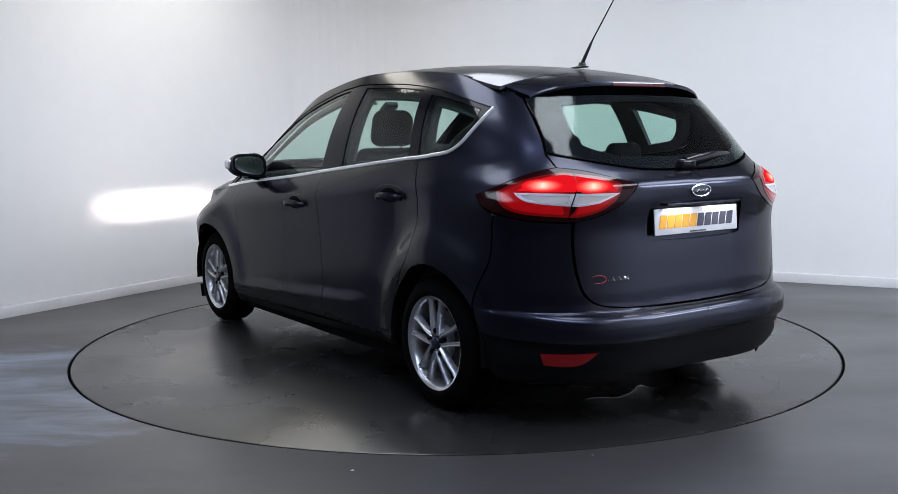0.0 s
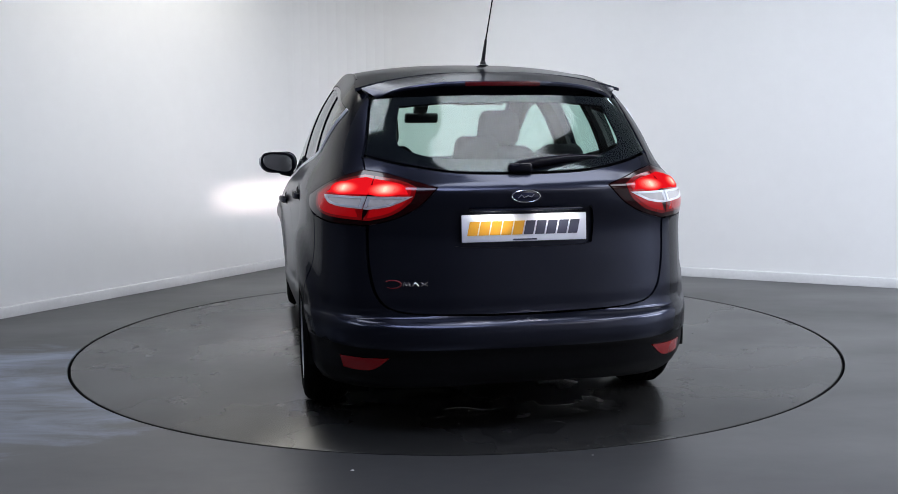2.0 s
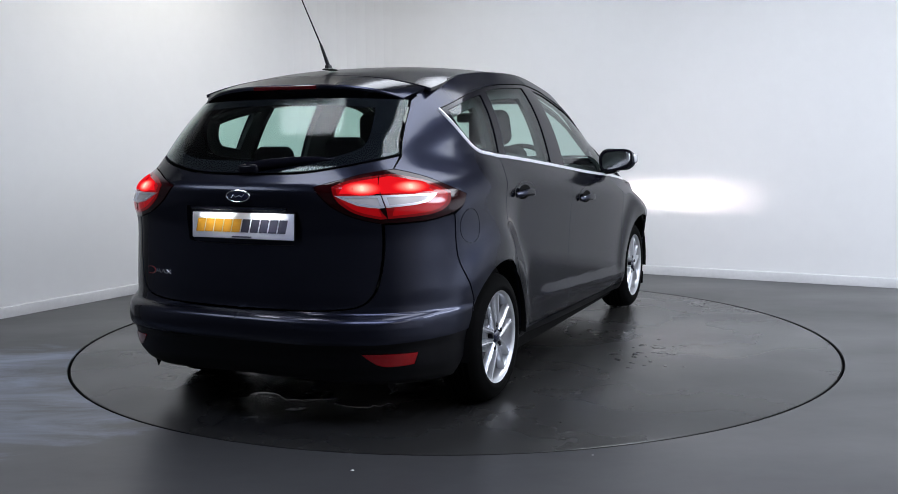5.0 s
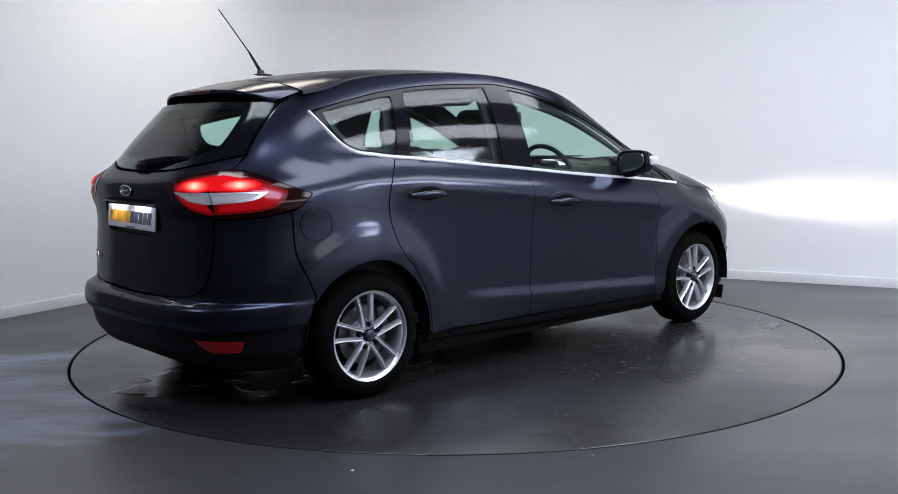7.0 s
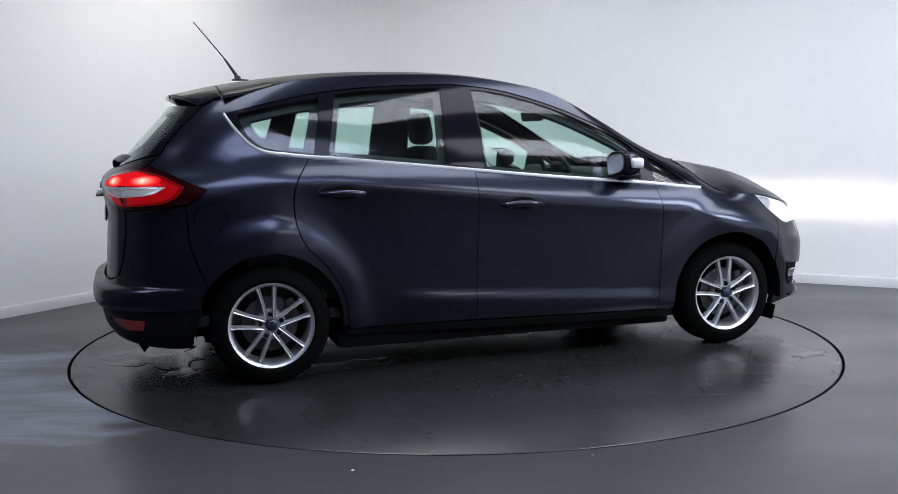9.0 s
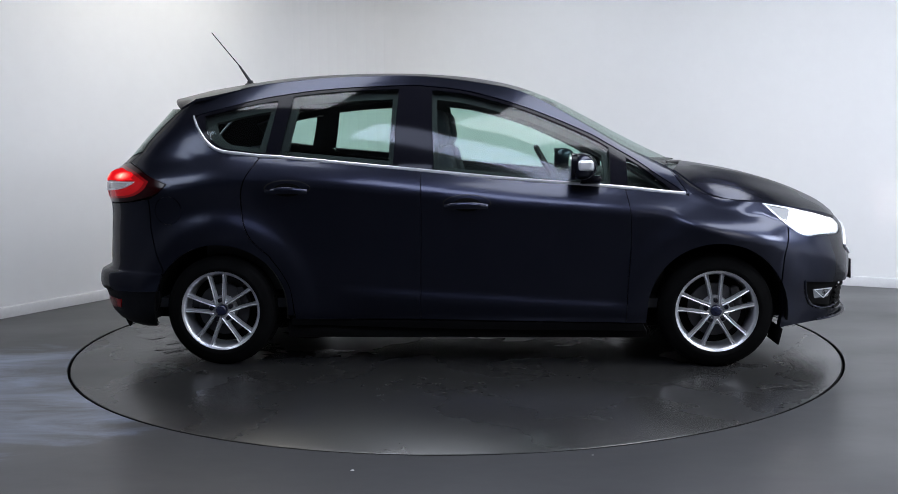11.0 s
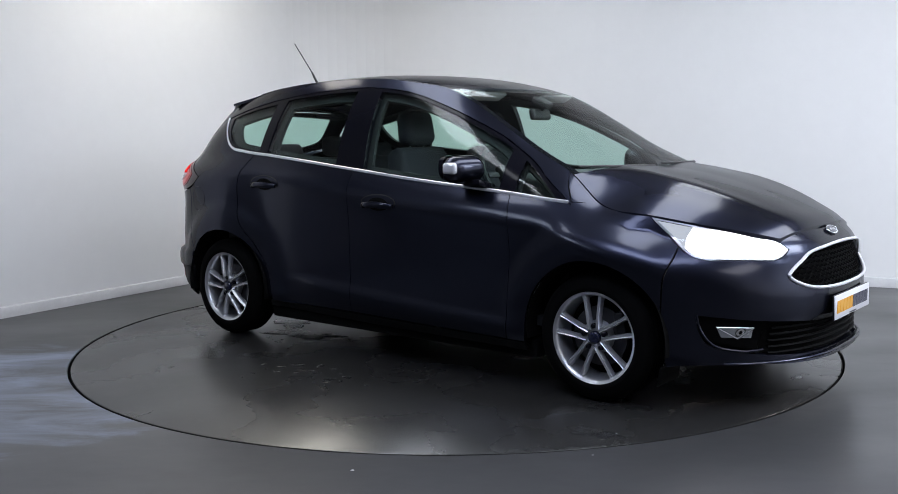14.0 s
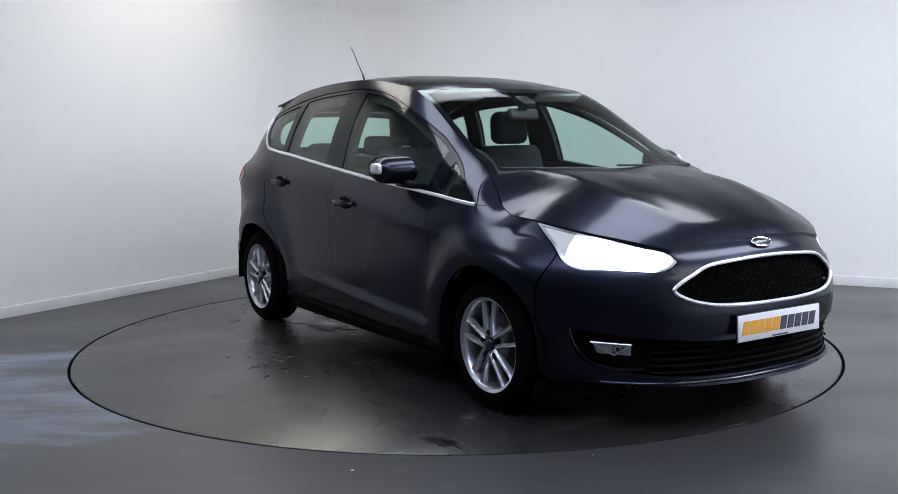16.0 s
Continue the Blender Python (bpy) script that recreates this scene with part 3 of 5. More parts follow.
def skin(poly, holes=(), off=0.0, step=0.035, depth=0.014, side=1, both=False):
    """A panel of the body's surface inside an outline, off metres out of it, its edge turned in by depth.
    side -1: on the car's right; both: mirrored across the middle."""
    rings = [poly, *holes]
    pts, edges = [], []
    for r in rings:
        k = len(pts)
        pts += [Vector(p) for p in r]
        edges += [(k + i, k + (i + 1) % len(r)) for i in range(len(r))]
    qs, zs = [p[0] for p in poly], [p[1] for p in poly]
    edge_pts = np.array([p for r in rings for p in r])
    i0, i1 = math.floor(min(qs) / step), math.ceil(max(qs) / step)
    j0, j1 = math.floor(min(zs) / step), math.ceil(max(zs) / step)
    for i in range(i0, i1 + 1):
        for j in range(j0, j1 + 1):
            p = (i * step, j * step)
            if inside(p, poly) and not any(inside(p, h) for h in holes) and np.min(np.sum((edge_pts - p) ** 2, axis=1)) > (0.3 * step) ** 2:
                pts.append(Vector(p))
    v, _, f, *_ = delaunay_2d_cdt(pts, edges, [], 0, 1e-6)
    keep = []
    for t in f:
        m = sum((v[i] for i in t), Vector((0, 0))) / len(t)
        if inside(m, poly) and not any(inside(m, h) for h in holes):
            keep.append(list(t))
    verts, norms = [], []
    for p in v:
        n = normal(p.x, p.y)
        verts.append(Vector(surface(p.x, p.y)) + n * off)
        norms.append(n)
    count = {}
    for t in keep:
        for a, b in zip(t, t[1:] + t[:1]):
            count[(a, b)] = 1
    rim = [(a, b) for a, b in count if (b, a) not in count and not (abs(v[a].x) > MID - 0.002 and abs(v[b].x) > MID - 0.002)]
    # face each triangle outwards
    out = []
    for t in keep:
        n = (verts[t[1]] - verts[t[0]]).cross(verts[t[2]] - verts[t[0]])
        out.append(t if n.dot(norms[t[0]]) > 0 else t[::-1])
    if depth:
        new_id = {}
        def copy_of(i, d):
            if (i, d) not in new_id:
                new_id[(i, d)] = len(verts)
                verts.append(verts[i] - norms[i] * d)
                norms.append(Vector((0, 0, 0)))
            return new_id[(i, d)]
        for a, b in rim:
            out.append([copy_of(a, 0.0), copy_of(b, 0.0), copy_of(b, depth), copy_of(a, depth)])
    if both:
        k = len(verts)
        verts += [Vector((p.x, -p.y, p.z)) for p in verts]
        norms += [Vector((n.x, -n.y, n.z)) for n in norms]
        out += [[k + i for i in reversed(t)] for t in out]
    elif side < 0:
        verts = [Vector((p.x, -p.y, p.z)) for p in verts]
        norms = [Vector((n.x, -n.y, n.z)) for n in norms]
        out = [t[::-1] for t in out]
    return verts, out, norms


def on_body(q, z, off=0.0, side=1):
    p = Vector(surface(q, z)) + normal(q, z) * off
    return Vector((p.x, p.y * side, p.z))


# lines of the flank that panels share, in (x, z)
def arc(a, r, deg0, deg1, n=16):
    return [X(a + r * math.cos(radians(deg0 + (deg1 - deg0) * i / n)), 0.30 + r * math.sin(radians(deg0 + (deg1 - deg0) * i / n))) for i in range(n + 1)]


ARCH = 0.362
CHROME_LINE = [X(x, z) for x, z in ((-1.50, 1.352), (-1.45, 1.27), (-1.385, 1.195), (-1.31, 1.158), (-1.20, 1.145), (-1.09, 1.132), (-0.73, 1.10), (-0.23, 1.05), (0.23, 1.004), (0.84, 0.952), (1.16, 0.918))]
BELT = CHROME_LINE
DLO_TOP = [X(x, z) for x, z in ((1.16, 0.918), (1.09, 0.97), (0.94, 1.075), (0.76, 1.185), (0.64, 1.25), (0.34, 1.375), (0.03, 1.468), (-0.22, 1.502), (-0.35, 1.506), (-0.74, 1.49), (-1.04, 1.455), (-1.27, 1.408), (-1.50, 1.352))]
REAR_SEAM = [X(x, z) for x, z in ((-1.10, 1.13), (-1.165, 1.03), (-1.195, 0.93), (-1.185, 0.80), (-1.14, 0.69), (-1.05, 0.60))]
MID_SEAM = [X(x, z) for x, z in ((-0.228, 1.05), (-0.226, 0.80), (-0.232, 0.55), (-0.235, 0.255))]
FRONT_SEAM = [X(x, z) for x, z in ((0.842, 0.952), (0.868, 0.82), (0.872, 0.65), (0.860, 0.45), (0.85, 0.24))]
BUMPER_SEAM = [X(x, z) for x, z in ((-1.715, 0.905), (-1.705, 0.76), (-1.68, 0.65), (-1.645, 0.475))]
LAMP = [R(0.355, 1.03), R(0.44, 1.055), R(0.54, 1.085), R(0.62, 1.098)], [R(0.62, 1.098), X(-1.84, 1.085), X(-1.76, 1.05), X(-1.61, 0.985)], [X(-1.61, 0.985), X(-1.66, 0.935), X(-1.76, 0.905), X(-1.86, 0.888), R(0.62, 0.880)], [R(0.62, 0.880), R(0.52, 0.908), R(0.43, 0.955), R(0.355, 1.03)]
HEADLAMP = [X(1.56, 0.866), X(1.66, 0.848), X(1.82, 0.815), X(1.95, 0.785), F(0.475, 0.76)], [F(0.475, 0.76), F(0.452, 0.72)], [F(0.452, 0.72), F(0.495, 0.69), F(0.545, 0.677)], [F(0.545, 0.677), X(1.90, 0.685), X(1.81, 0.685), X(1.735, 0.715), X(1.65, 0.785), X(1.56, 0.866)]


def belt_part(x0, x1):
    """The belt line between two places of the flank, front to back or back to front."""
    line = spline(CHROME_LINE)
    pts = [p for p in line if min(x0, x1) < p[0] < max(x0, x1)]
    ends = [(x, float(np.interp(x, [p[0] for p in line], [p[1] for p in line]))) for x in (x0, x1)]
    pts = [ends[0], *sorted(pts, key=lambda p: p[0], reverse=x0 > x1), ends[1]]
    return pts[::2] + ([pts[-1]] if len(pts) % 2 == 0 else [])


def dlo_z(x):
    line = spline(DLO_TOP)[::-1]
    return float(np.interp(X(x, 1.3)[0], [p[0] for p in line], [p[1] for p in line]))


def dlo_part(x0, x1, d=0.012, n=14):
    return [X(x0 + (x1 - x0) * i / n, dlo_z(x0 + (x1 - x0) * i / n) - d) for i in range(n + 1)]


GAP = 0.0019


def wheel():
    """A 17-inch alloy wheel with five pairs of spokes, its outer face towards +y."""
    thing = new("wheel")
    bm = bmesh.new()
    w = 0.105
    prof = [(0.205, -w + 0.01), (0.235, -w), (0.268, -w + 0.006), (0.288, -w + 0.022), (0.298, -w + 0.045)]
    for i in range(9):
        y = -0.058 + 0.116 * i / 8
        r = 0.301 if i % 2 == 0 else 0.2945
        prof += [(r, y - 0.004), (r, y + 0.004)]
    prof += [(0.298, w - 0.045), (0.288, w - 0.022), (0.268, w - 0.006), (0.240, w - 0.0005), (0.236, w + 0.001), (0.218, w - 0.004), (0.205, w - 0.02)]
    lathe(bm, prof, 72)
    part("tyre", bm, RUBBER, thing, "black road tyre with a grooved tread")
    bm = bmesh.new()
    lathe(bm, [(0.204, -w + 0.01), (0.212, -w + 0.004), (0.212, -w + 0.012), (0.190, -0.05), (0.185, 0.02), (0.192, 0.055), (0.196, 0.078), (0.200, 0.086), (0.206, 0.094), (0.2155, 0.098), (0.2185, 0.094), (0.2185, 0.088), (0.206, 0.08)], 72)
    rim = part("rim", bm, ALLOY, thing, "silver alloy rim with five pairs of slim spokes")
    # a spoke and its mirror image, then copies of both
    def spoke_mesh(s):
        bm = bmesh.new()
        line = [(0.036, 0.020, 0.088), (0.075, 0.0245, 0.092), (0.12, 0.030, 0.090), (0.17, 0.038, 0.086), (0.203, 0.0445, 0.087)]
        rings = []
        for i, (r, off, y) in enumerate(line):
            hw = (0.0125, 0.0105, 0.0095, 0.0105, 0.0135)[i]
            c = Vector((s * off, y, r))
            ax = Vector((1, 0, -s * 0.13)).normalized()
            sec = [(-hw, -0.03), (-hw, -0.008), (-hw * 0.55, 0.0), (-hw * 0.15, -0.0035), (hw * 0.15, -0.0035), (hw * 0.55, 0.0), (hw, -0.008), (hw, -0.03)]
            rings.append([bm.verts.new(c + ax * a + Vector((0, b, 0))) for a, b in sec])
        for a, b in zip(rings, rings[1:]):
            for j in range(8):
                bm.faces.new((a[j], a[(j + 1) % 8], b[(j + 1) % 8], b[j]))
        bm.faces.new(rings[0]), bm.faces.new(rings[-1])
        bmesh.ops.recalc_face_normals(bm, faces=bm.faces)
        me = bpy.data.meshes.new("spoke")
        bm.to_mesh(me)
        bm.free()
        me.materials.append(ALLOY)
        me.polygons.foreach_set("use_smooth", [True] * len(me.polygons))
        me.set_sharp_from_angle(angle=radians(35))
        return me
    spokes = spoke_mesh(-1), spoke_mesh(1)
    nut = bmesh.new()
    lathe(nut, [(0.0, 0.014), (0.008, 0.014), (0.0115, 0.011), (0.0125, -0.012)], 12)
    bmesh.ops.recalc_face_normals(nut, faces=nut.faces)
    nut_me = bpy.data.meshes.new("wheel_nut")
    nut.to_mesh(nut_me)
    nut.free()
    nut_me.materials.append(GLOSS_BLACK)
    for i in range(5):
        turn = Matrix.Rotation(radians(-10 + 72 * i), 4, "Y")
        for me in spokes:
            part("spoke", me, ALLOY, rim, at=turn)
        part("wheel_nut", nut_me, GLOSS_BLACK, rim, at=turn @ Matrix.Translation((0, 0.078, 0.0555)))
    bm = bmesh.new()
    lathe(bm, [(0.0, 0.094), (0.020, 0.0935), (0.026, 0.091), (0.029, 0.087), (0.030, 0.06)], 32)
    part("centre_cap", bm, BLUE, rim, "dark blue domed centre cap")
    bm = bmesh.new()
    lathe(bm, [(0.0, 0.07), (0.072, 0.068), (0.076, 0.06), (0.078, 0.03)], 40)
    part("hub", bm, ALLOY, rim)
    bm = bmesh.new()
    lathe(bm, [(0.05, 0.028), (0.140, 0.028), (0.140, 0.006), (0.05, 0.006)], 48)
    part("brake_disc", bm, STEEL, thing, "dull steel brake disc behind the spokes")
    bm = bmesh.new()
    box(bm, (0.05, 0.06, 0.13), (-0.125, 0.02, 0.03), bevel=0.012)
    part("brake_caliper", bm, BLACK, thing)
    bm = bmesh.new()
    lathe(bm, [(0.0, -0.02), (0.186, -0.02), (0.186, -0.03), (0.0, -0.03)], 40)
    part("rim_back", bm, DARK, rim)
    return thing


def headrest_shape(bm, at, w, h, d):
    for v in box(bm, (d, w, h), at, (0, -8, 0), bevel=min(d, h) * 0.46, seg=5):
        k = (v.co.z - at[2]) / h + 0.5
        v.co.y = at[1] + (v.co.y - at[1]) * (1.0 - 0.12 * k * k)


def seat(parent, y, name="front_seat"):
    s = new(name)
    s.parent = parent
    bm = bmesh.new()
    box(bm, (0.50, 0.50, 0.16), (0.23, y, 0.56), (0, -6, 0), bevel=0.05, seg=3)
    part("seat_cushion", bm, FABRIC, s)
    bm = bmesh.new()
    for v in box(bm, (0.13, 0.50, 0.62), (-0.09, y, 0.86), (0, -14, 0), bevel=0.05, seg=4):
        k = max(0, (v.co.z - 0.85) / 0.35)
        v.co.y = y + (v.co.y - y) * (1 - 0.22 * k * k)
    part("backrest", bm, FABRIC, s)
    bm = bmesh.new()
    headrest_shape(bm, (-0.165, y, 1.275), 0.26, 0.205, 0.115)
    part("headrest", bm, FABRIC, s, "padded black headrest on two posts")
    for k in (-0.06, 0.06):
        part("headrest_post", tube([(-0.155, y + k, 1.12), (-0.162, y + k, 1.20)], 0.006), CHROME, s)
    return s


def car():
    thing = new("car")
    both = (1, -1)
    # ---- flank panels ----
    fdoor = outline(belt_part(-0.228, 0.842), FRONT_SEAM, [FRONT_SEAM[-1], MID_SEAM[-1]], MID_SEAM[::-1])
    rdoor = outline(belt_part(-1.10, -0.228), MID_SEAM, [MID_SEAM[-1], X(-0.92, 0.25)], [X(-0.92, 0.25), X(-0.945, 0.42), X(-1.0, 0.53), X(-1.05, 0.60)], REAR_SEAM[::-1])
    quarter = outline(REAR_SEAM, [X(-1.05, 0.60), X(-1.0, 0.53), X(-0.945, 0.42), X(-0.925, 0.27)], [X(-0.925, 0.27), X(-AXLE + ARCH, 0.27)], arc(-AXLE, ARCH, 0, 151, 22), [arc(-AXLE, ARCH, 0, 151)[-1], BUMPER_SEAM[-1]], BUMPER_SEAM[::-1],
                      [X(-1.715, 0.905), X(-1.66, 0.935), X(-1.61, 0.985)], [X(-1.61, 0.985), X(-1.76, 1.05), X(-1.84, 1.085), R(0.62, 1.098)], [R(0.62, 1.098), R(0.625, 1.15)],
                      [R(0.625, 1.15), R(0.605, 1.22), R(0.585, 1.31), R(0.565, 1.39)], [R(0.565, 1.39), X(-1.55, 1.412)], [X(x, top_z(x) + 0.004) for x in (-1.55, -1.3, -1.1, -0.8, -0.5, -0.2, 0.1, 0.28, 0.45, 0.64, 0.85, 1.0, 1.085)],
                      [X(1.085, top_z(1.085) + 0.004), X(1.12, 1.0), X(1.165, 0.935), X(1.175, 0.905)], [X(1.175, 0.905), X(1.16, 0.918)], DLO_TOP, CHROME_LINE[:7])
    fender = outline(FRONT_SEAM[::-1], belt_part(0.842, 1.16), [X(1.16, 0.918), X(1.175, 0.905)], [X(1.175, 0.905), X(1.165, 0.935), X(1.12, 1.0), X(1.085, 1.05)], [X(x, top_z(x)) for x in (1.085, 1.13, 1.2, 1.29, 1.42, 1.56)],
                     [X(1.56, 0.866), X(1.65, 0.785), X(1.70, 0.742)], [X(1.70, 0.742), X(1.668, 0.60), X(1.655, 0.45)], arc(AXLE, ARCH, 24, 180, 24), [arc(AXLE, ARCH, 24, 180)[-1], X(0.955, 0.24)], [X(0.955, 0.24), X(0.85, 0.24)])
    sill = outline([X(-0.94, 0.25), X(0.94, 0.236)], [X(0.94, 0.236), X(0.965, 0.19)], [X(0.965, 0.19), X(0, 0.195), X(-0.95, 0.215)], [X(-0.95, 0.215), X(-0.94, 0.25)])
    fuel = [X(-1.60 + 0.078 * math.cos(i / 36 * 2 * math.pi), 0.845 + 0.076 * math.sin(i / 36 * 2 * math.pi)) for i in range(36)]
    glasses = {
        "front_window": outline(dlo_part(0.775, -0.185), [X(-0.185, dlo_z(-0.185) - 0.012), X(-0.165, 1.055)], [(p[0], p[1] + 0.008) for p in belt_part(-0.165, 0.775)], [X(0.775, 0.966), X(0.775, dlo_z(0.775) - 0.012)]),
        "quarter_light": outline(dlo_part(1.075, 0.855), [X(0.855, dlo_z(0.855) - 0.012), X(0.855, 0.962)], [(p[0], p[1] + 0.008) for p in belt_part(0.855, 1.075)]),
        "rear_window": outline(dlo_part(-0.355, -0.94), [X(-0.94, dlo_z(-0.94) - 0.012), X(-1.005, 1.135)], [(p[0], p[1] + 0.008) for p in belt_part(-1.005, -0.375)], [X(-0.375, 1.075), X(-0.355, dlo_z(-0.355) - 0.012)]),
        "rear_quarter_window": outline(dlo_part(-1.015, -1.44, 0.022), [X(-1.44, dlo_z(-1.44) - 0.022), X(-1.42, 1.27), X(-1.36, 1.20), X(-1.30, 1.172)], [X(-1.30, 1.172), X(-1.07, 1.142)], [X(-1.07, 1.142), X(-1.015, dlo_z(-1.015) - 0.022)]),
    }
    dlo = outline(DLO_TOP, CHROME_LINE)
    doors = {}
    for s in both:
        doors["front_door", s] = part("front_door", skin(inset(fdoor, GAP), step=0.018, side=s), PAINT, thing)
        doors["rear_door", s] = part("rear_door", skin(inset(rdoor, GAP), step=0.018, side=s), PAINT, thing)
        q = part("rear_quarter_panel", skin(inset(quarter, GAP), [fuel] if s < 0 else [], step=0.024, side=s), PAINT, thing)
        if s < 0:
            part("fuel_flap", skin(inset(fuel, GAP), side=s), PAINT, q, "round flush fuel filler flap")
        part("front_wing", skin(inset(fender, GAP), step=0.024, side=s), PAINT, thing)
        part("sill", skin(inset(sill, GAP), side=s), VALANCE, thing)
        part("window_surround", skin(inset(dlo, 0.001), [inset(g, 0.004) for g in glasses.values()], -0.004, 0.05, 0.03, side=s), GLOSS_BLACK, thing, "gloss black pillars and window frames")
        part("window_lining", skin(inset(dlo, 0.004), [inset(g, {"quarter_light": 0.010, "front_window": 0.030}.get(n_, 0.036)) for n_, g in glasses.items()], -0.045, 0.05, 0.02, side=s), LINING, thing, "dark plastic pillar trim inside the cabin")
        for name, g in glasses.items():
            home = doors["front_door", s] if name == "front_window" else doors["rear_door", s] if name == "rear_window" else thing
            ob = part(name, skin(inset(g, -0.004), (), -0.009, 0.05, 0, side=s), GLASS, home)
            ob.visible_shadow = False
        # bright strip under the windows, kinked up at the rear
        line = [on_body(q_, z_, 0.001, s) for q_, z_ in spline(CHROME_LINE, 0.03)]
        part("chrome_strip", tube(line, 0.0092, 8, 0.55), BRIGHT, thing, "bright chrome strip under the windows")
        # door handles in their cups; flat dark ovals put the cups' shade into colour
        for hx, hz, name in ((0.005, 0.878, "front_door"), (-0.955, 0.960, "rear_door")):
            cup = [X(hx + 0.128 * math.cos(a) + 0.012, hz + 0.047 * math.sin(a) * (1 if math.sin(a) > 0 else 0.8)) for a in [i / 28 * 2 * math.pi for i in range(28)]]
            part("handle_cup", skin(cup, (), 0.0015, 0.02, 0.002, side=s), BLACK, doors[name, s])
            dish = [(c_[0], c_[1]) for c_ in inset(cup, 0.0055)]
            part("handle_dish", skin(dish, (), 0.0025, 0.02, 0.002, side=s), PAINT, doors[name, s])
            shade_oval = [X(hx + 0.078 * math.cos(a) + 0.012, hz - 0.012 + (0.040 if math.sin(a) > 0 else 0.030) * math.sin(a)) for a in [i / 24 * 2 * math.pi for i in range(24)]]
            part("handle_shade", skin(shade_oval, (), 0.0035, 0.02, 0.002, side=s), DARK, doors[name, s])
            pts = [on_body(*X(hx - 0.105 + 0.225 * i / 12, hz - 0.005 - 0.010 * ((i - 6) / 6) ** 2), 0.008 + 0.024 * (1 - ((i - 6) / 6) ** 4), s) for i in range(13)]
            h = part("door_handle", tube(pts, [0.0135 + 0.005 * (1 - ((i - 6) / 6) ** 2) for i in range(13)], 10, 0.6), PAINT, doors[name, s], "dark body-coloured pull handle")
            if name == "front_door" and s < 0:
                bm = bmesh.new()
                c = on_body(*X(hx - 0.082, hz - 0.003), 0.022, s)
                lathe(bm, [(0, -0.006), (0.006, -0.005), (0.008, 0.006)], 14, Matrix.Translation(c))
                part("lock_cylinder", bm, CHROME, h)

    # ---- tail ----
    tailgate = outline([R(0.625, 0.880), R(0.625, 0.76), R(0.612, 0.65), R(0.585, 0.580), R(0.53, 0.540), R(0.40, 0.523), R(0.2, 0.517), R(0, 0.515)], [R(0, 0.515), R(0, 1.075)],
                       [R(0, 1.075), R(0.25, 1.082), R(0.42, 1.105), R(0.55, 1.133), R(0.62, 1.152)], [R(0.62, 1.152), R(0.62, 1.098)], [R(0.62, 1.098), R(0.54, 1.085), R(0.44, 1.055), R(0.355, 1.03)], [R(0.355, 1.03), R(0.43, 0.955), R(0.52, 0.908), R(0.625, 0.880)])
    recess = outline([R(0, 0.948), R(0.28, 0.945)], [R(0.28, 0.945), R(0.295, 0.88), R(0.29, 0.80)], [R(0.29, 0.80), R(0.25, 0.787), R(0, 0.782)], [R(0, 0.782), R(0, 0.948)])
    tail = part("tailgate", skin(inset(tailgate, GAP), [recess], depth=0.02, step=0.025, both=True), PAINT, thing)
    part("plate_recess", skin(inset(recess, -0.004), (), -0.022, 0.03, 0, both=True), PAINT, tail)
    low_line = [X(-1.662, 0.405), X(-1.75, 0.400), X(-1.86, 0.394), R(0.55, 0.388), R(0.25, 0.384), R(0, 0.383)]
    bumper = outline(BUMPER_SEAM, [BUMPER_SEAM[-1], X(-1.662, 0.405)], low_line, [R(0, 0.383), R(0, 0.511)],
                     [R(0, 0.511), R(0.2, 0.513), R(0.40, 0.520), R(0.53, 0.537), R(0.59, 0.577), R(0.618, 0.65), R(0.631, 0.76), R(0.631, 0.876)], [R(0.631, 0.876), X(-1.86, 0.884), X(-1.76, 0.90), X(-1.715, 0.905)])
    valance = outline(low_line[::-1], [X(-1.662, 0.405), X(-1.685, 0.30), X(-1.70, 0.20)], [X(-1.70, 0.20), X(-1.85, 0.185), R(0.5, 0.20), R(0.2, 0.215), R(0, 0.217)], [R(0, 0.217), R(0, 0.383)])
    reflect = outline([R(0.555, 0.350), R(0.66, 0.347), R(0.75, 0.345)], [R(0.75, 0.345), R(0.735, 0.292)], [R(0.735, 0.292), R(0.66, 0.288), R(0.61, 0.300), R(0.555, 0.350)])
    part("rear_bumper", skin(inset(bumper, GAP), (), step=0.014, both=True), PAINT, thing)
    # body-coloured valance, its shade put into a black colour
    bump = part("rear_valance", skin(inset(valance, GAP * 0.5), [reflect], -0.006, 0.022, both=True), VALANCE, thing, "lower edge of the rear bumper, blackened for the shade there")
    for s in both:
        part("rear_reflector", skin(inset(reflect, 0.002), (), -0.004, 0.02, 0.01, side=s), RED_LENS, bump, "red reflector let into the bumper")
    rear_glass = outline([R(0, 1.083), R(0.25, 1.090), R(0.42, 1.113), R(0.55, 1.141), R(0.618, 1.16)], [R(0.618, 1.16), R(0.598, 1.22), R(0.578, 1.31), R(0.560, 1.395)], [R(0.560, 1.395), R(0.3, 1.405), R(0, 1.41)], [R(0, 1.41), R(0, 1.083)])
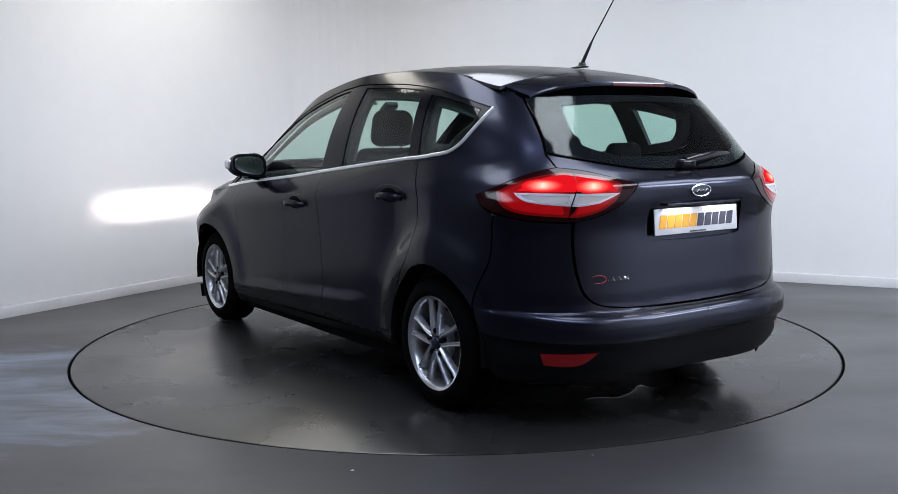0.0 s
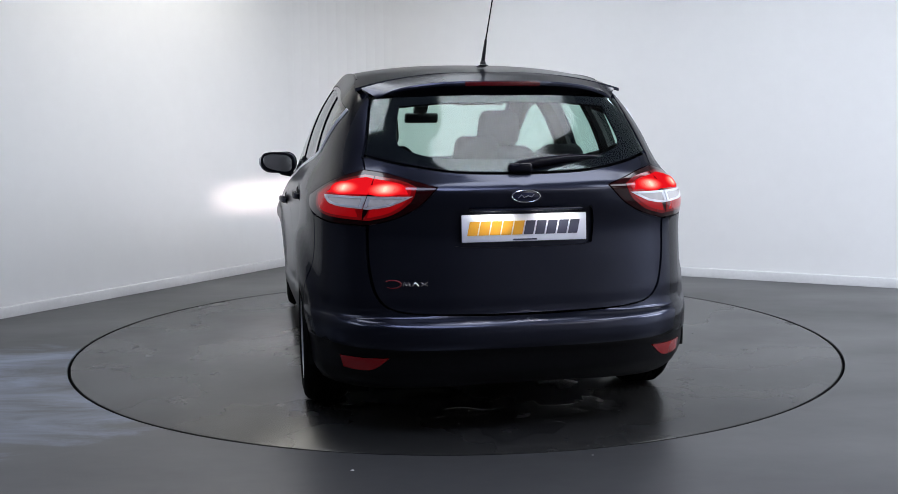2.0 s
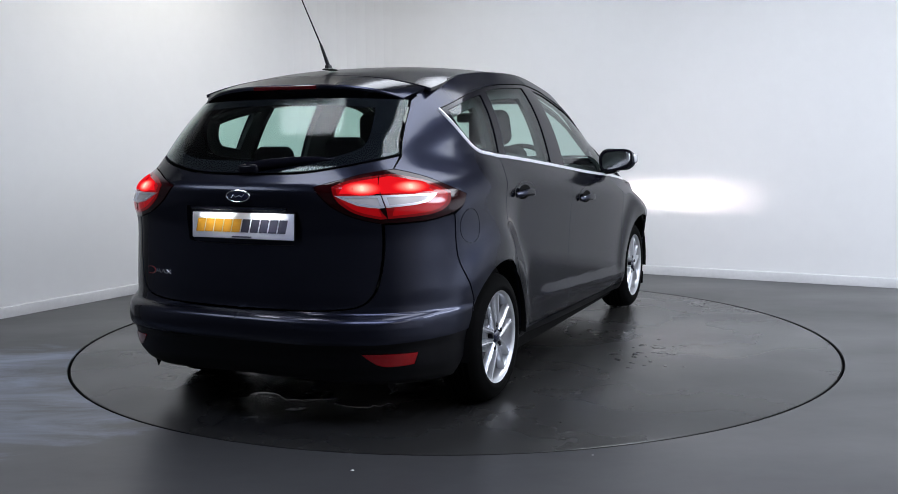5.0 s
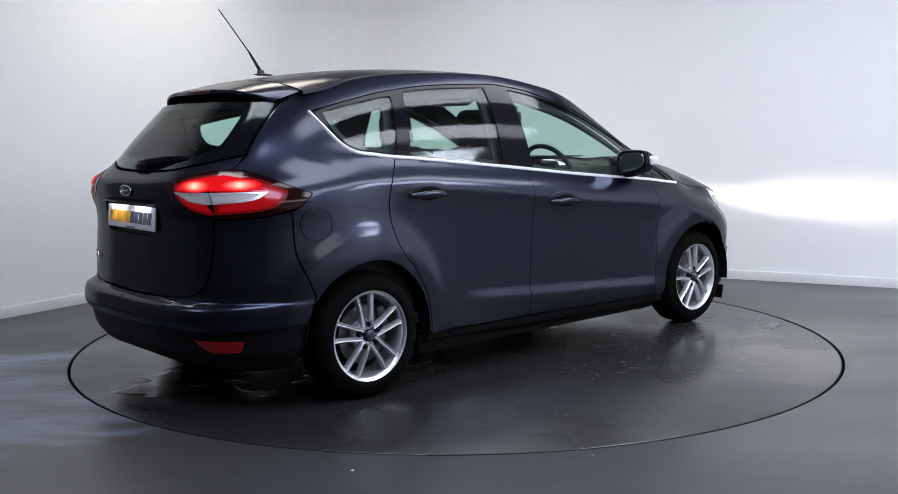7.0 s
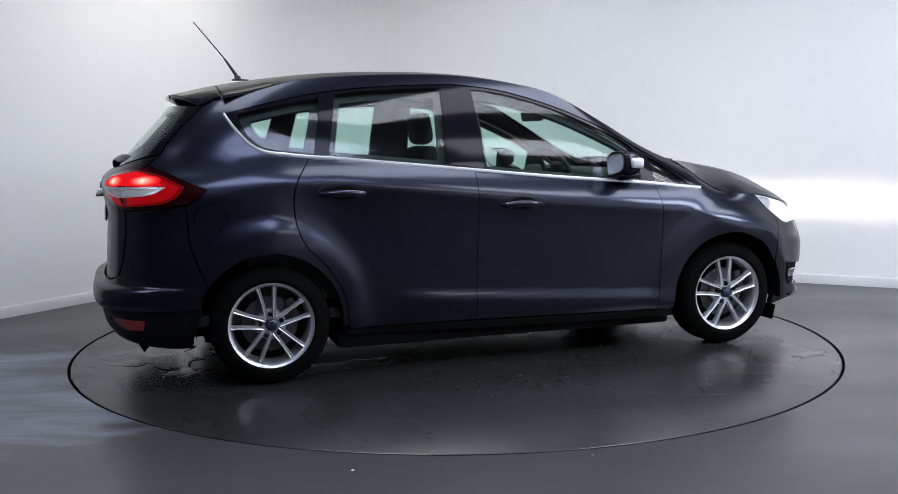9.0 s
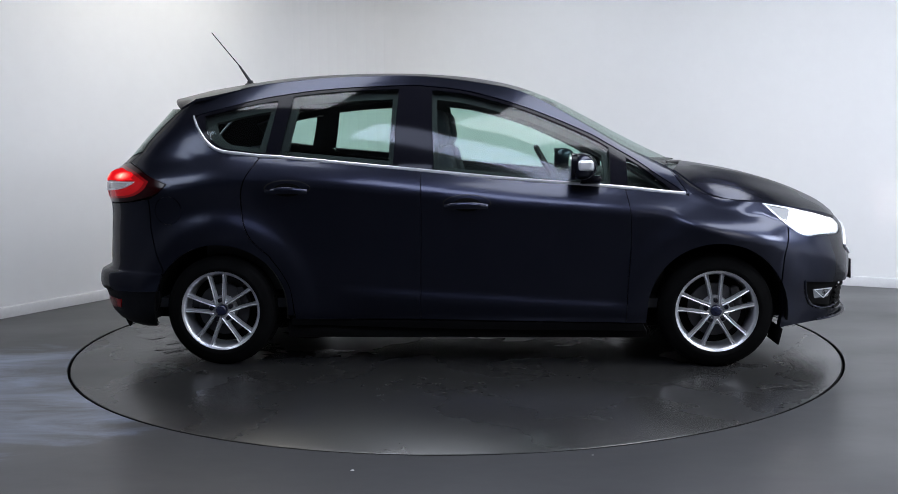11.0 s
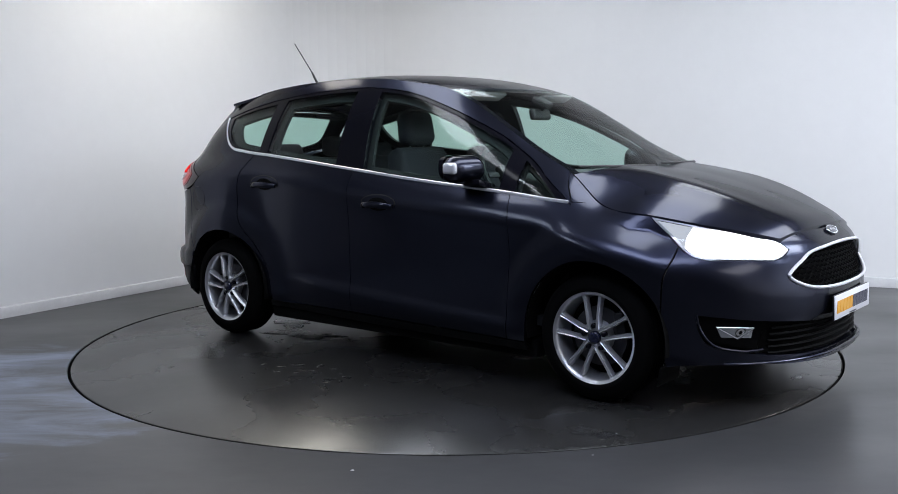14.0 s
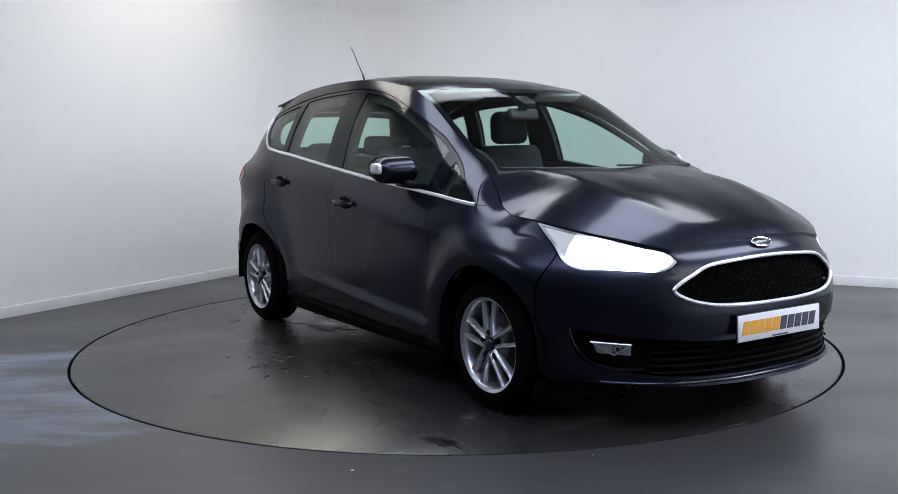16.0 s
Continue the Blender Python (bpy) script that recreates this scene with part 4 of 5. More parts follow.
    clear = outline([R(0, 1.135), R(0.30, 1.142), R(0.42, 1.165)], [R(0.42, 1.165), R(0.475, 1.19), R(0.485, 1.23)], [R(0.485, 1.23), R(0.455, 1.36)], [R(0.455, 1.36), R(0.25, 1.375), R(0, 1.38)], [R(0, 1.38), R(0, 1.135)])
    part("rear_screen_border", skin(inset(rear_glass, GAP), [clear], -0.002, 0.04, 0.01, both=True), GLOSS_BLACK, tail, "black printed border of the rear screen")
    ob = part("rear_screen", skin(inset(rear_glass, GAP + 0.001), (), 0.0, 0.04, 0, both=True), GLASS, tail)
    ob.visible_shadow = False
    # tail lamps: smoked lens, red ring, lit upper half, pale reversing strip, split by the tailgate's seam
    lamp = outline(*LAMP)
    cut = R(0.622, 1.0)[0]
    red = outline([R(0.435, 1.03), R(0.50, 1.058), R(0.62, 1.078)], [R(0.62, 1.078), X(-1.86, 1.065), X(-1.79, 1.04), X(-1.715, 1.0)], [X(-1.715, 1.0), X(-1.75, 0.95), X(-1.84, 0.915), R(0.62, 0.900)], [R(0.62, 0.900), R(0.53, 0.925), R(0.46, 0.975), R(0.435, 1.03)])
    lit = outline([R(0.47, 1.005), R(0.50, 1.04), R(0.62, 1.067)], [R(0.62, 1.067), X(-1.87, 1.05), X(-1.81, 1.005)], [X(-1.81, 1.005), R(0.62, 1.003), R(0.47, 1.005)])
    pale = outline([R(0.452, 0.997), R(0.62, 0.996), X(-1.80, 0.996)], [X(-1.80, 0.996), X(-1.84, 0.970), X(-1.90, 0.955), R(0.62, 0.945)], [R(0.62, 0.945), R(0.54, 0.957), R(0.452, 0.997)])

    def halves(poly):
        """An outline cut in two along the tailgate's seam."""
        a, b = [], []
        n = len(poly)
        for i, p in enumerate(poly):
            nx = poly[(i + 1) % n]
            (a if p[0] < cut else b).append(p)
            if (p[0] < cut) != (nx[0] < cut):
                t = (cut - p[0]) / (nx[0] - p[0])
                m = (cut, p[1] + t * (nx[1] - p[1]))
                a.append((cut - 0.0014, m[1])), b.append((cut + 0.0014, m[1]))
        return a, b

    for s in both:
        tl = part("tail_lamp", skin(inset(lamp, GAP), (), 0.002, 0.025, 0.02, side=s), DEEP_RED, thing, "wrap-round tail lamp with smoked red lens, lit")
        for r in halves(red):
            part("red_lens", skin(r, [], 0.004, 0.02, 0.004, side=s), RED_RING, tl)
            part("red_lens_core", skin(inset(r, 0.011), [], 0.0052, 0.02, 0.003, side=s), RED_CORE, tl)
        for r in halves(lit):
            part("lit_section", skin(r, [], 0.0062, 0.02, 0.003, side=s), RED_LIT, tl, "glowing red lamp section")
        for r in halves(pale):
            part("reversing_lens", skin(inset(r, 0.0035), [], 0.0075, 0.02, 0.004, side=s), GREY_LENS, tl, "clear grey reversing lens")
            part("silver_surround", skin(r, [inset(r, 0.0085)], 0.009, 0.02, 0.005, side=s), BRIGHT, tl)
        for hq in (R(0.555, 1.022), X(-1.90, 1.025)):
            for k, mat in enumerate(RED_STEPS):
                f = 1 - k / len(RED_STEPS)
                spot = [(hq[0] + 0.048 * f * math.cos(i / 24 * 2 * math.pi), hq[1] + (0.006 + 0.019 * f) * math.sin(i / 24 * 2 * math.pi)) for i in range(24)]
                part("bulb_glow", skin(spot, [], 0.0066 + 0.0003 * k, 0.02, 0.0002, side=s), mat, tl)

    # number plates with an unlettered printed band, front and rear
    def plate(m, name):
        p = new(name)
        p.parent = thing
        p.matrix_local = m
        bm = bmesh.new()
        box(bm, (0.524, 0.114, 0.008), bevel=0.003)
        part("plate_holder", bm, BLACK, p, at=Matrix.Translation((0, 0, -0.004)))
        bm = bmesh.new()
        box(bm, (0.520, 0.110, 0.006), bevel=0.003)
        part("plate_face", bm, PLATE, p, "white plate", at=Matrix.Translation((0, 0, 0.0015)))
        for i in range(10):
            bm = bmesh.new()
            w = 0.041 if i < 5 else 0.039
            x0 = -0.228 + i * 0.0465
            for v in box(bm, (w, 0.056, 0.002), (0, 0, 0.0052)):
                v.co.x += v.co.y * 0.22
            part("print_bar", bm, ORANGE if i < 5 else CHARCOAL, p, smooth=False, at=Matrix.Translation((x0 + 0.016, 0, 0)))
        bm = bmesh.new()
        box(bm, (0.10, 0.006, 0.002), (0, -0.0475, 0.005))
        part("small_print_bar", bm, CHARCOAL, p, smooth=False)
        return p

    zr = 0.863
    plate(Matrix.Translation((-tail_x(zr) - 0.004, 0, zr)) @ pose(0, 0, 0, 90, 0, -90) @ pose(0, 0, 0, -4, 0, 0), "rear_plate")
    plate(Matrix.Translation((2.212, 0, 0.443)) @ pose(0, 0, 0, 90, 0, 90) @ pose(0, 0, 0, -2, 0, 0), "front_plate")
    bm = bmesh.new()
    box(bm, (0.046, 0.46, 0.010), (-tail_x(0.94) - 0.012, 0, 0.9385), bevel=0.004)
    part("plate_lamp_hood", bm, PAINT, tail)
    for y in (-0.13, 0.13):
        bm = bmesh.new()
        box(bm, (0.014, 0.14, 0.003), (-tail_x(0.94) - 0.015, y, 0.9343), bevel=0.0005)
        part("plate_lamp", bm, PLATE_LIT, tail, "small lit plate lamp")
    # oval badges
    def oval(m, name):
        ob = new(name)
        ob.parent = thing
        ob.matrix_local = m
        ring = [(0.058 * math.cos(i / 40 * 2 * math.pi), 0.024 * math.sin(i / 40 * 2 * math.pi), 0.004) for i in range(40)]
        part("badge_ring", tube(ring, 0.0032, 8, closed=True), CHROME, ob)
        bm = bmesh.new()
        rr = [[bm.verts.new((0.056 * k * math.cos(i / 40 * 2 * math.pi), 0.022 * k * math.sin(i / 40 * 2 * math.pi), z)) for i in range(40)] for k, z in ((1, -0.012), (1, 0.003), (0.6, 0.006), (0.05, 0.007))]
        for a, b in zip(rr, rr[1:]):
            for i in range(40):
                bm.faces.new((a[i], a[(i + 1) % 40], b[(i + 1) % 40], b[i]))
        part("badge_face", bm, BLUE, ob, "dark blue oval")
        part("badge_scroll", tube([(-0.032, -0.006, 0.008), (-0.02, 0.006, 0.009), (-0.008, -0.004, 0.009), (0.008, 0.003, 0.009), (0.022, -0.003, 0.009), (0.032, 0.007, 0.008)], 0.0013, 6), SATIN, ob)

    oval(Matrix.Translation((-tail_x(0.99) - 0.002, 0, 0.99)) @ pose(0, 0, 0, 90, 0, -90), "rear_badge")
    oval(Matrix.Translation((2.106, 0, 0.772)) @ pose(0, 0, 0, 42, 0, 90), "front_badge")
    # model badge as plain bright strokes
    hook = [on_body(*R(0.535 + 0.033 * math.cos(a), 0.645 + 0.016 * math.sin(a)), 0.003) for a in [radians(40 + 270 * i / 14) for i in range(15)]]
    part("model_badge", tube(hook, [0.001 + 0.0018 * math.sin(math.pi * i / 14) for i in range(15)], 6), BADGE_RED, tail, "dark red and chrome badge stroke")
    for y0, pat in ((0.495, ((0, 0), (0.005, 0.016), (0.014, 0.002), (0.023, 0.016), (0.028, 0))), (0.458, ((0, 0), (0.012, 0.016), (0.024, 0))), (0.425, ((0, 0), (0.028, 0.016)))):
        part("badge_stroke", tube([on_body(*R(y0 - a, 0.637 + b), 0.003) for a, b in pat], 0.0022, 6), CHROME, tail)
    part("badge_stroke", tube([on_body(*R(0.425 - a, 0.637 + b), 0.003) for a, b in ((0, 0.016), (0.028, 0))], 0.0022, 6), CHROME, tail)
    # rear wiper, parked across the foot of the screen
    arm = [Vector((-tail_x(z) - 0.022 + 0.10 * (abs(y) / 0.5) ** 2.6, y, z)) for y, z in ((0.01, 1.108), (-0.08, 1.122), (-0.20, 1.135), (-0.30, 1.14), (-0.39, 1.138))]
    w = part("rear_wiper", tube(arm, [0.024, 0.022, 0.018, 0.013, 0.006], 10, 0.8), GLOSS_BLACK, tail, "black rear wiper arm")
    bm = bmesh.new()
    box(bm, (0.045, 0.10, 0.045), (-tail_x(1.10) - 0.012, 0.0, 1.100), bevel=0.015, seg=3)
    part("wiper_pivot", bm, GLOSS_BLACK, w)
    # ---- nose ----
    lampf = outline(*HEADLAMP)
    grille = outline([F(0, 0.722), F(0.15, 0.718), F(0.33, 0.702), F(0.41, 0.668), F(0.47, 0.635), F(0.497, 0.612)], [F(0.497, 0.612), F(0.485, 0.592), F(0.43, 0.565), F(0.33, 0.545), F(0.15, 0.537), F(0, 0.536)], [F(0, 0.536), F(0, 0.722)])
    lower = outline([F(0, 0.395), F(0.3, 0.395), F(0.5, 0.41), F(0.66, 0.425), X(1.80, 0.446)], [X(1.80, 0.446), X(1.795, 0.40), X(1.82, 0.325)], [X(1.82, 0.325), X(1.86, 0.297), F(0.63, 0.272), F(0.43, 0.252), F(0.15, 0.247), F(0, 0.246)], [F(0, 0.246), F(0, 0.395)])
    nose = outline([X(1.655, 0.45), X(1.668, 0.60), X(1.70, 0.742)], [X(1.70, 0.742), X(1.735, 0.715), X(1.81, 0.685), X(1.90, 0.685), F(0.545, 0.677)], [F(0.545, 0.677), F(0.495, 0.69), F(0.452, 0.72)], [F(0.452, 0.72), F(0.475, 0.76)], [F(0.475, 0.762), F(0.35, 0.782), F(0.18, 0.794), F(0, 0.797)], [F(0, 0.797), F(0, 0.205)],
                   [F(0, 0.205), F(0.2, 0.207), F(0.43, 0.212), F(0.63, 0.22), X(1.75, 0.215), X(1.66, 0.20)], [X(1.66, 0.20), X(1.668, 0.32), X(1.655, 0.45)])
    fb = part("front_bumper", skin(inset(nose, GAP), [grille, lower], depth=0.03, step=0.024, both=True), PAINT, thing)
    g = part("grille", skin(inset(grille, -0.004), (), -0.035, 0.04, 0, both=True), DARK, fb, "black honeycomb grille")
    edge = [on_body(q_, z_, 0.003) for q_, z_ in grille if q_ < MID - 0.002]
    ring = edge + [Vector((p.x, -p.y, p.z)) for p in reversed(edge)]
    part("grille_surround", tube(ring, 0.0078, 8, closed=True), BRIGHT, g, "bright chrome grille surround")
    # honeycomb bars
    bm = bmesh.new()
    for row in range(9):
        z = 0.545 + 0.0215 * row
        ys = [y for y in np.arange(-0.5, 0.5001, 0.0105)]
        pts = []
        for i, y in enumerate(ys):
            zz = z + (0.005 if (i // 2 + row) % 2 else -0.005)
            q_ = F(abs(y), zz)
            if inside((q_[0] - 0.004 if q_[0] > MID - 0.004 else q_[0], zz), grille):
                p = on_body(*q_, -0.02)
                pts.append(Vector((p.x, math.copysign(p.y, y), zz)))
        for a, b in zip(pts, pts[1:]):
            if (a - b).length < 0.04:
                vs = [bm.verts.new(p + Vector((dx, 0, dz))) for p in (a, b) for dx, dz in ((0, -0.003), (0, 0.003), (-0.012, 0))]
                bm.faces.new((vs[0], vs[3], vs[4], vs[1])), bm.faces.new((vs[1], vs[4], vs[5], vs[2])), bm.faces.new((vs[2], vs[5], vs[3], vs[0]))
    part("grille_mesh", bm, GRILLE, g)["kind"] = "stuff"
    li = part("lower_intake", skin(inset(lower, -0.004), (), -0.03, 0.04, 0, both=True), DARK, fb, "black lower air intake with slats")
    for k in range(5):
        z = 0.268 + 0.027 * k
        pts = [on_body(*F(abs(y), z), -0.012) for y in np.linspace(-0.56, 0.56, 33)]
        pts = [Vector((p.x, math.copysign(p.y, y), p.z)) for p, y in zip(pts, np.linspace(-0.56, 0.56, 33))]
        part("intake_slat", tube(pts, 0.0055, 6, 1.6), GRILLE, li)
    lip = [on_body(*F(abs(y), 0.228), 0.004 + 0.008 * (1 - (y / 0.72) ** 4)) for y in np.linspace(-0.70, 0.70, 49)]
    lip = [Vector((p.x, math.copysign(p.y, y), p.z)) for p, y in zip(lip, np.linspace(-0.70, 0.70, 49))]
    part("front_splitter", tube(lip, [0.004 + 0.006 * (1 - abs(i - 24) / 24 * 0.7) for i in range(49)], 10, 1.2), PAINT, fb, "body-coloured lip under the lower intake")
    for s in both:
        bezel = outline([F(0.585, 0.415), X(1.80, 0.44)], [X(1.80, 0.44), X(1.80, 0.38), X(1.83, 0.325)], [X(1.83, 0.325), F(0.60, 0.285)], [F(0.60, 0.285), F(0.585, 0.415)])
        part("fog_bezel", skin(bezel, (), -0.014, 0.03, 0.01, side=s), GRILLE, fb)
        fog = outline([F(0.63, 0.386), X(1.865, 0.392)], [X(1.865, 0.392), X(1.88, 0.343)], [X(1.88, 0.343), F(0.625, 0.338)], [F(0.625, 0.338), F(0.63, 0.386)])
        f = part("fog_lamp", skin(fog, (), -0.012, 0.01, 0.003, side=s), FOG_LENS, fb, "clear fog lamp with a small round reflector")
        part("fog_lamp_frame", tube([on_body(q_, z_, -0.003, s) for q_, z_ in fog[::2]], 0.003, 6, closed=True), SATIN, f)
        fq = F(0.665, 0.364)
        for k, mat, nm in ((0.021, BLACK, "fog_bulb_bezel"), (0.017, CHROME, "fog_reflector"), (0.007, DARK, "fog_bulb")):
            disc_ = [(fq[0] + 0.6 * k * math.cos(i / 20 * 2 * math.pi), fq[1] + k * math.sin(i / 20 * 2 * math.pi)) for i in range(20)]
            part(nm, skin(disc_, (), -0.0105 + (0.021 - k) * 0.12, 0.02, 0.001, side=s), mat, f)
        cover = part("fog_lamp_cover", skin(inset(fog, 0.001), (), -0.0045, 0.02, 0, side=s), LENS, f)
        cover.visible_shadow = False
        lipline = [F(0.585, 0.290), F(0.64, 0.283), X(1.885, 0.296), X(1.845, 0.318), X(1.815, 0.36), X(1.80, 0.41), X(1.795, 0.452)]
        part("fog_bezel_lip", tube([on_body(q_, z_, 0.001, s) for q_, z_ in spline(lipline)], 0.006, 8), PAINT, fb)
        # headlamp: bright reflector bowl behind a clear lens, and a projector that throws the beam
        slot = [F(0.519, 0.7065), F(0.519, 0.7335), F(0.651, 0.7335), F(0.651, 0.7065)]
        hl = part("headlamp", skin(inset(lampf, GAP + 0.001), [slot], -0.03, 0.03, 0, side=s), WHITE_LIT, thing, "lit white headlamp under a clear cover")
        part("headlamp_rim", skin(inset(lampf, GAP), [inset(lampf, 0.010)], -0.001, 0.03, 0.03, side=s), SATIN, hl)
        cover = part("headlamp_cover", skin(inset(lampf, GAP), (), 0.0, 0.03, 0, side=s), LENS, hl)
        cover.visible_shadow = False
        part("headlamp_brow", skin(outline([X(1.575, 0.860), X(1.66, 0.842), X(1.74, 0.826)], [X(1.74, 0.826), X(1.72, 0.775), X(1.73, 0.725)], [X(1.73, 0.725), X(1.655, 0.79), X(1.575, 0.860)]), (), -0.018, 0.03, 0.005, side=s), WING_LIT, hl, "pale lit reflector wing in the outer corner")
        px, py, pz = 1.87, 0.585 * s, 0.72
        bm = bmesh.new()
        L, hw, hh = 0.15, 0.068, 0.013
        mouth = [on_body(*F(0.585 - hw, 0.72), -0.03).x + 0.006, on_body(*F(0.585 + hw, 0.72), -0.03).x + 0.006]
        a = [bm.verts.new(((px + 0.06 - L) if back else (mouth[0] if sy * s < 0 else mouth[1]), py + sy * hw, pz + sz * hh)) for back in (0, 1) for sy, sz in ((-1, -1), (1, -1), (1, 1), (-1, 1))]
        for i in range(4):
            bm.faces.new((a[i], a[(i + 1) % 4], a[4 + (i + 1) % 4], a[4 + i]))
        part("projector_barrel", bm, REFLECTOR, hl, smooth=False)
        # strip that closes the step under the barrel's mouth
        lo = [on_body(*slot[i], -0.029, s) - Vector((0, 0, 0.002)) for i in (0, 3)]
        bm = bmesh.new()
        up = [Vector((mouth[i] - 0.001, (0.517 if i == 0 else 0.653) * s, pz - hh + 0.0005)) for i in (0, 1)]
        bm.faces.new([bm.verts.new(p) for p in (lo[0], lo[1], up[1], up[0])])
        part("projector_lip", bm, WHITE_LIT, hl, smooth=False)
        bm = bmesh.new()
        b = [bm.verts.new((px + 0.061 - L, py + sy * hw, pz + sz * hh)) for sy, sz in ((-1, -1), (1, -1), (1, 1), (-1, 1))]
        bm.faces.new(b)
        part("projector_source", bm, BEAM, hl, smooth=False)
        bm = bmesh.new()
        box(bm, (0.03, 2 * hw + 0.012, 2 * hh + 0.012), (px + 0.044 - L, py, pz))
        part("projector_back", bm, DARK, hl, smooth=False)
    # bonnet between the wings, with two soft ridges
    cx, cz = curve([0, 0.2, 0.45, 0.62, 0.8, 0.92, 1], [1.235, 1.40, 1.62, 1.78, 1.93, 2.03, 2.082]), curve([0, 0.2, 0.45, 0.62, 0.8, 0.92, 1], [1.062, 1.043, 0.996, 0.946, 0.886, 0.838, 0.800])

    wing_x = [1.115, 1.16, 1.20, 1.25, 1.30, 1.38, 1.46, 1.545]
    wing_u = [0, 0.06, 0.12, 0.185, 0.25, 0.33, 0.415, 0.5]
    wing_edge = [surface(*X(x, top_z(x))) for x in wing_x]
    ex = curve(wing_u + [0.7, 0.87, 1], wing_x + [1.76, 1.94, 2.035])
    ey = curve(wing_u + [0.7, 0.87, 1], [p[1] + (0.006 if x < 1.35 else -0.002) for p, x in zip(wing_edge, wing_x)] + [0.70, 0.57, 0.472])
    ez = curve(wing_u + [0.7, 0.87, 1], [p[2] + 0.003 for p in wing_edge] + [0.836, 0.797, 0.768])

    def bonnet(u, v):
        s = 2 * v - 1
        a = abs(s)
        k = a**3.3
        z = cz(u) + (ez(u) - cz(u)) * k + 0.013 * math.exp(-(((a - 0.55) / 0.10) ** 2)) * math.sin(math.pi * min(1, u * 1.1)) + 0.012 * math.sin(math.pi * a) * (1 - u)
        return (cx(u) + (ex(u) - cx(u)) * a**2.0, ey(u) * s, z)

    part("bonnet", solid_sheet(bonnet, 40, 48, 0.02), PAINT, thing, "dark grey bonnet with two soft ridges")
    # ---- greenhouse: roof, windscreen, spoiler ----
    roof_c = curve([-1.9, -1.73, -1.5, -1.32, -0.98, -0.61, -0.26, 0.1, 0.27, 0.36], [1.435, 1.468, 1.518, 1.546, 1.584, 1.598, 1.592, 1.556, 1.518, 1.490])
    hx0, hx1 = 0.283, 0.365

    def roof_at(x, s):
        y, z = top_y(x), top_z(x)
        return (x, y * s, roof_c(x) + (z - roof_c(x)) * abs(s) ** 2.6)

    def roof(u, v):
        s = 2 * v - 1
        front = hx1 + (hx0 - hx1) * s * s
        return roof_at(-1.50 + (front + 1.50) * u, s)

    part("roof", solid_sheet(roof, 40, 32, 0.015), PAINT, thing)
    for s in both:
        # thin bar in the roof ditch that stands for the light line reflected there
        line = [Vector(roof_at(x, 0.985 * s)) + Vector((0, 0, 0.002)) for x in np.linspace(-1.25, 0.25, 40)]
        part("roof_ditch_trim", tube(line, 0.0026, 6, 1.3), STEEL, thing, "thin steel trim along the roof edge, standing for its reflected light line")

    def lining(u, v):
        s = (2 * v - 1) * 0.97
        x = -1.50 + 1.80 * u
        p = roof_at(x, s)
        return (p[0], p[1], p[2] - 0.035)

    part("headlining", sheet(lining, 20, 16), LINER, thing)

    wx = curve([0, 0.2, 0.4, 0.6, 0.8, 1], [0.36, 0.535, 0.72, 0.90, 1.08, 1.27])
    wz = curve([0, 0.2, 0.4, 0.6, 0.8, 1], [1.492, 1.418, 1.320, 1.223, 1.132, 1.045])
    sx = curve([0, 0.3, 0.55, 0.8, 1], [0.283, 0.53, 0.74, 0.93, 1.11])

    def screen(u, v, m=0.0):
        s = (2 * v - 1) * (1 - m)
        x = sx(u)
        k = abs(s) ** 2.6
        return (wx(u) + (x - wx(u)) * abs(s) ** 2.1, top_y(x) * s, wz(u) + (top_z(x) + 0.004 - wz(u)) * k)

    ws = part("windscreen", sheet(screen, 24, 32), SCREEN_GLASS, thing, "clear windscreen")
    ws.visible_shadow = False

    def border(u, v):
        p = screen(0.0 + 0.045 * u, v)
        return (p[0], p[1], p[2] - 0.004)

    part("screen_header", sheet(border, 3, 32), GLOSS_BLACK, ws)
    for s in both:
        def pil(u, v, s=s):
            p = screen(u, 0.5 + s * (0.5 - 0.03 * v))
            return (p[0], p[1], p[2] - 0.004)
        part("screen_edge", sheet(pil, 24, 2), GLOSS_BLACK, ws)
    def scuttle(u, v):
        s = 2 * v - 1
        a, b = screen(0.93, v), bonnet(0.02, v)
        return (a[0] + (b[0] - a[0]) * u, a[1] + (b[1] - a[1]) * u, a[2] + (b[2] - a[2]) * u - 0.012 - 0.01 * math.sin(math.pi * u))
    part("scuttle_panel", sheet(scuttle, 4, 32), BLACK, thing)
    for y0, y1 in ((0.60, 0.0), (-0.12, -0.62)):
        pts = []
        for i in range(9):
            v = 0.5 + (y0 + (y1 - y0) * i / 8) / 1.36
            p = Vector(screen(0.975 - 0.03 * i / 8, v))
            pts.append(p + Vector((0.004, 0, 0.009)))
        part("windscreen_wiper", tube(pts, [0.009] * 4 + [0.007] * 3 + [0.005] * 2, 8), BLACK, thing)

    def spoiler_at(u, v):
        s = 2 * v - 1
        a = abs(s)
        lip = -1.735 + 0.13 * a**2.4
        x = -1.505 + (lip + 1.505) * u
        edge = top_z(-1.5) + (1.402 - top_z(-1.5)) * u
        return (x, (0.592 - 0.035 * u - 0.02 * u * a**8) * s, roof_c(x) + (edge - roof_c(x)) * a**2.6)

    bm = bmesh.new()
    vs, fs = sheet(spoiler_at, 14, 40)
    top = [bm.verts.new(v) for v in vs]
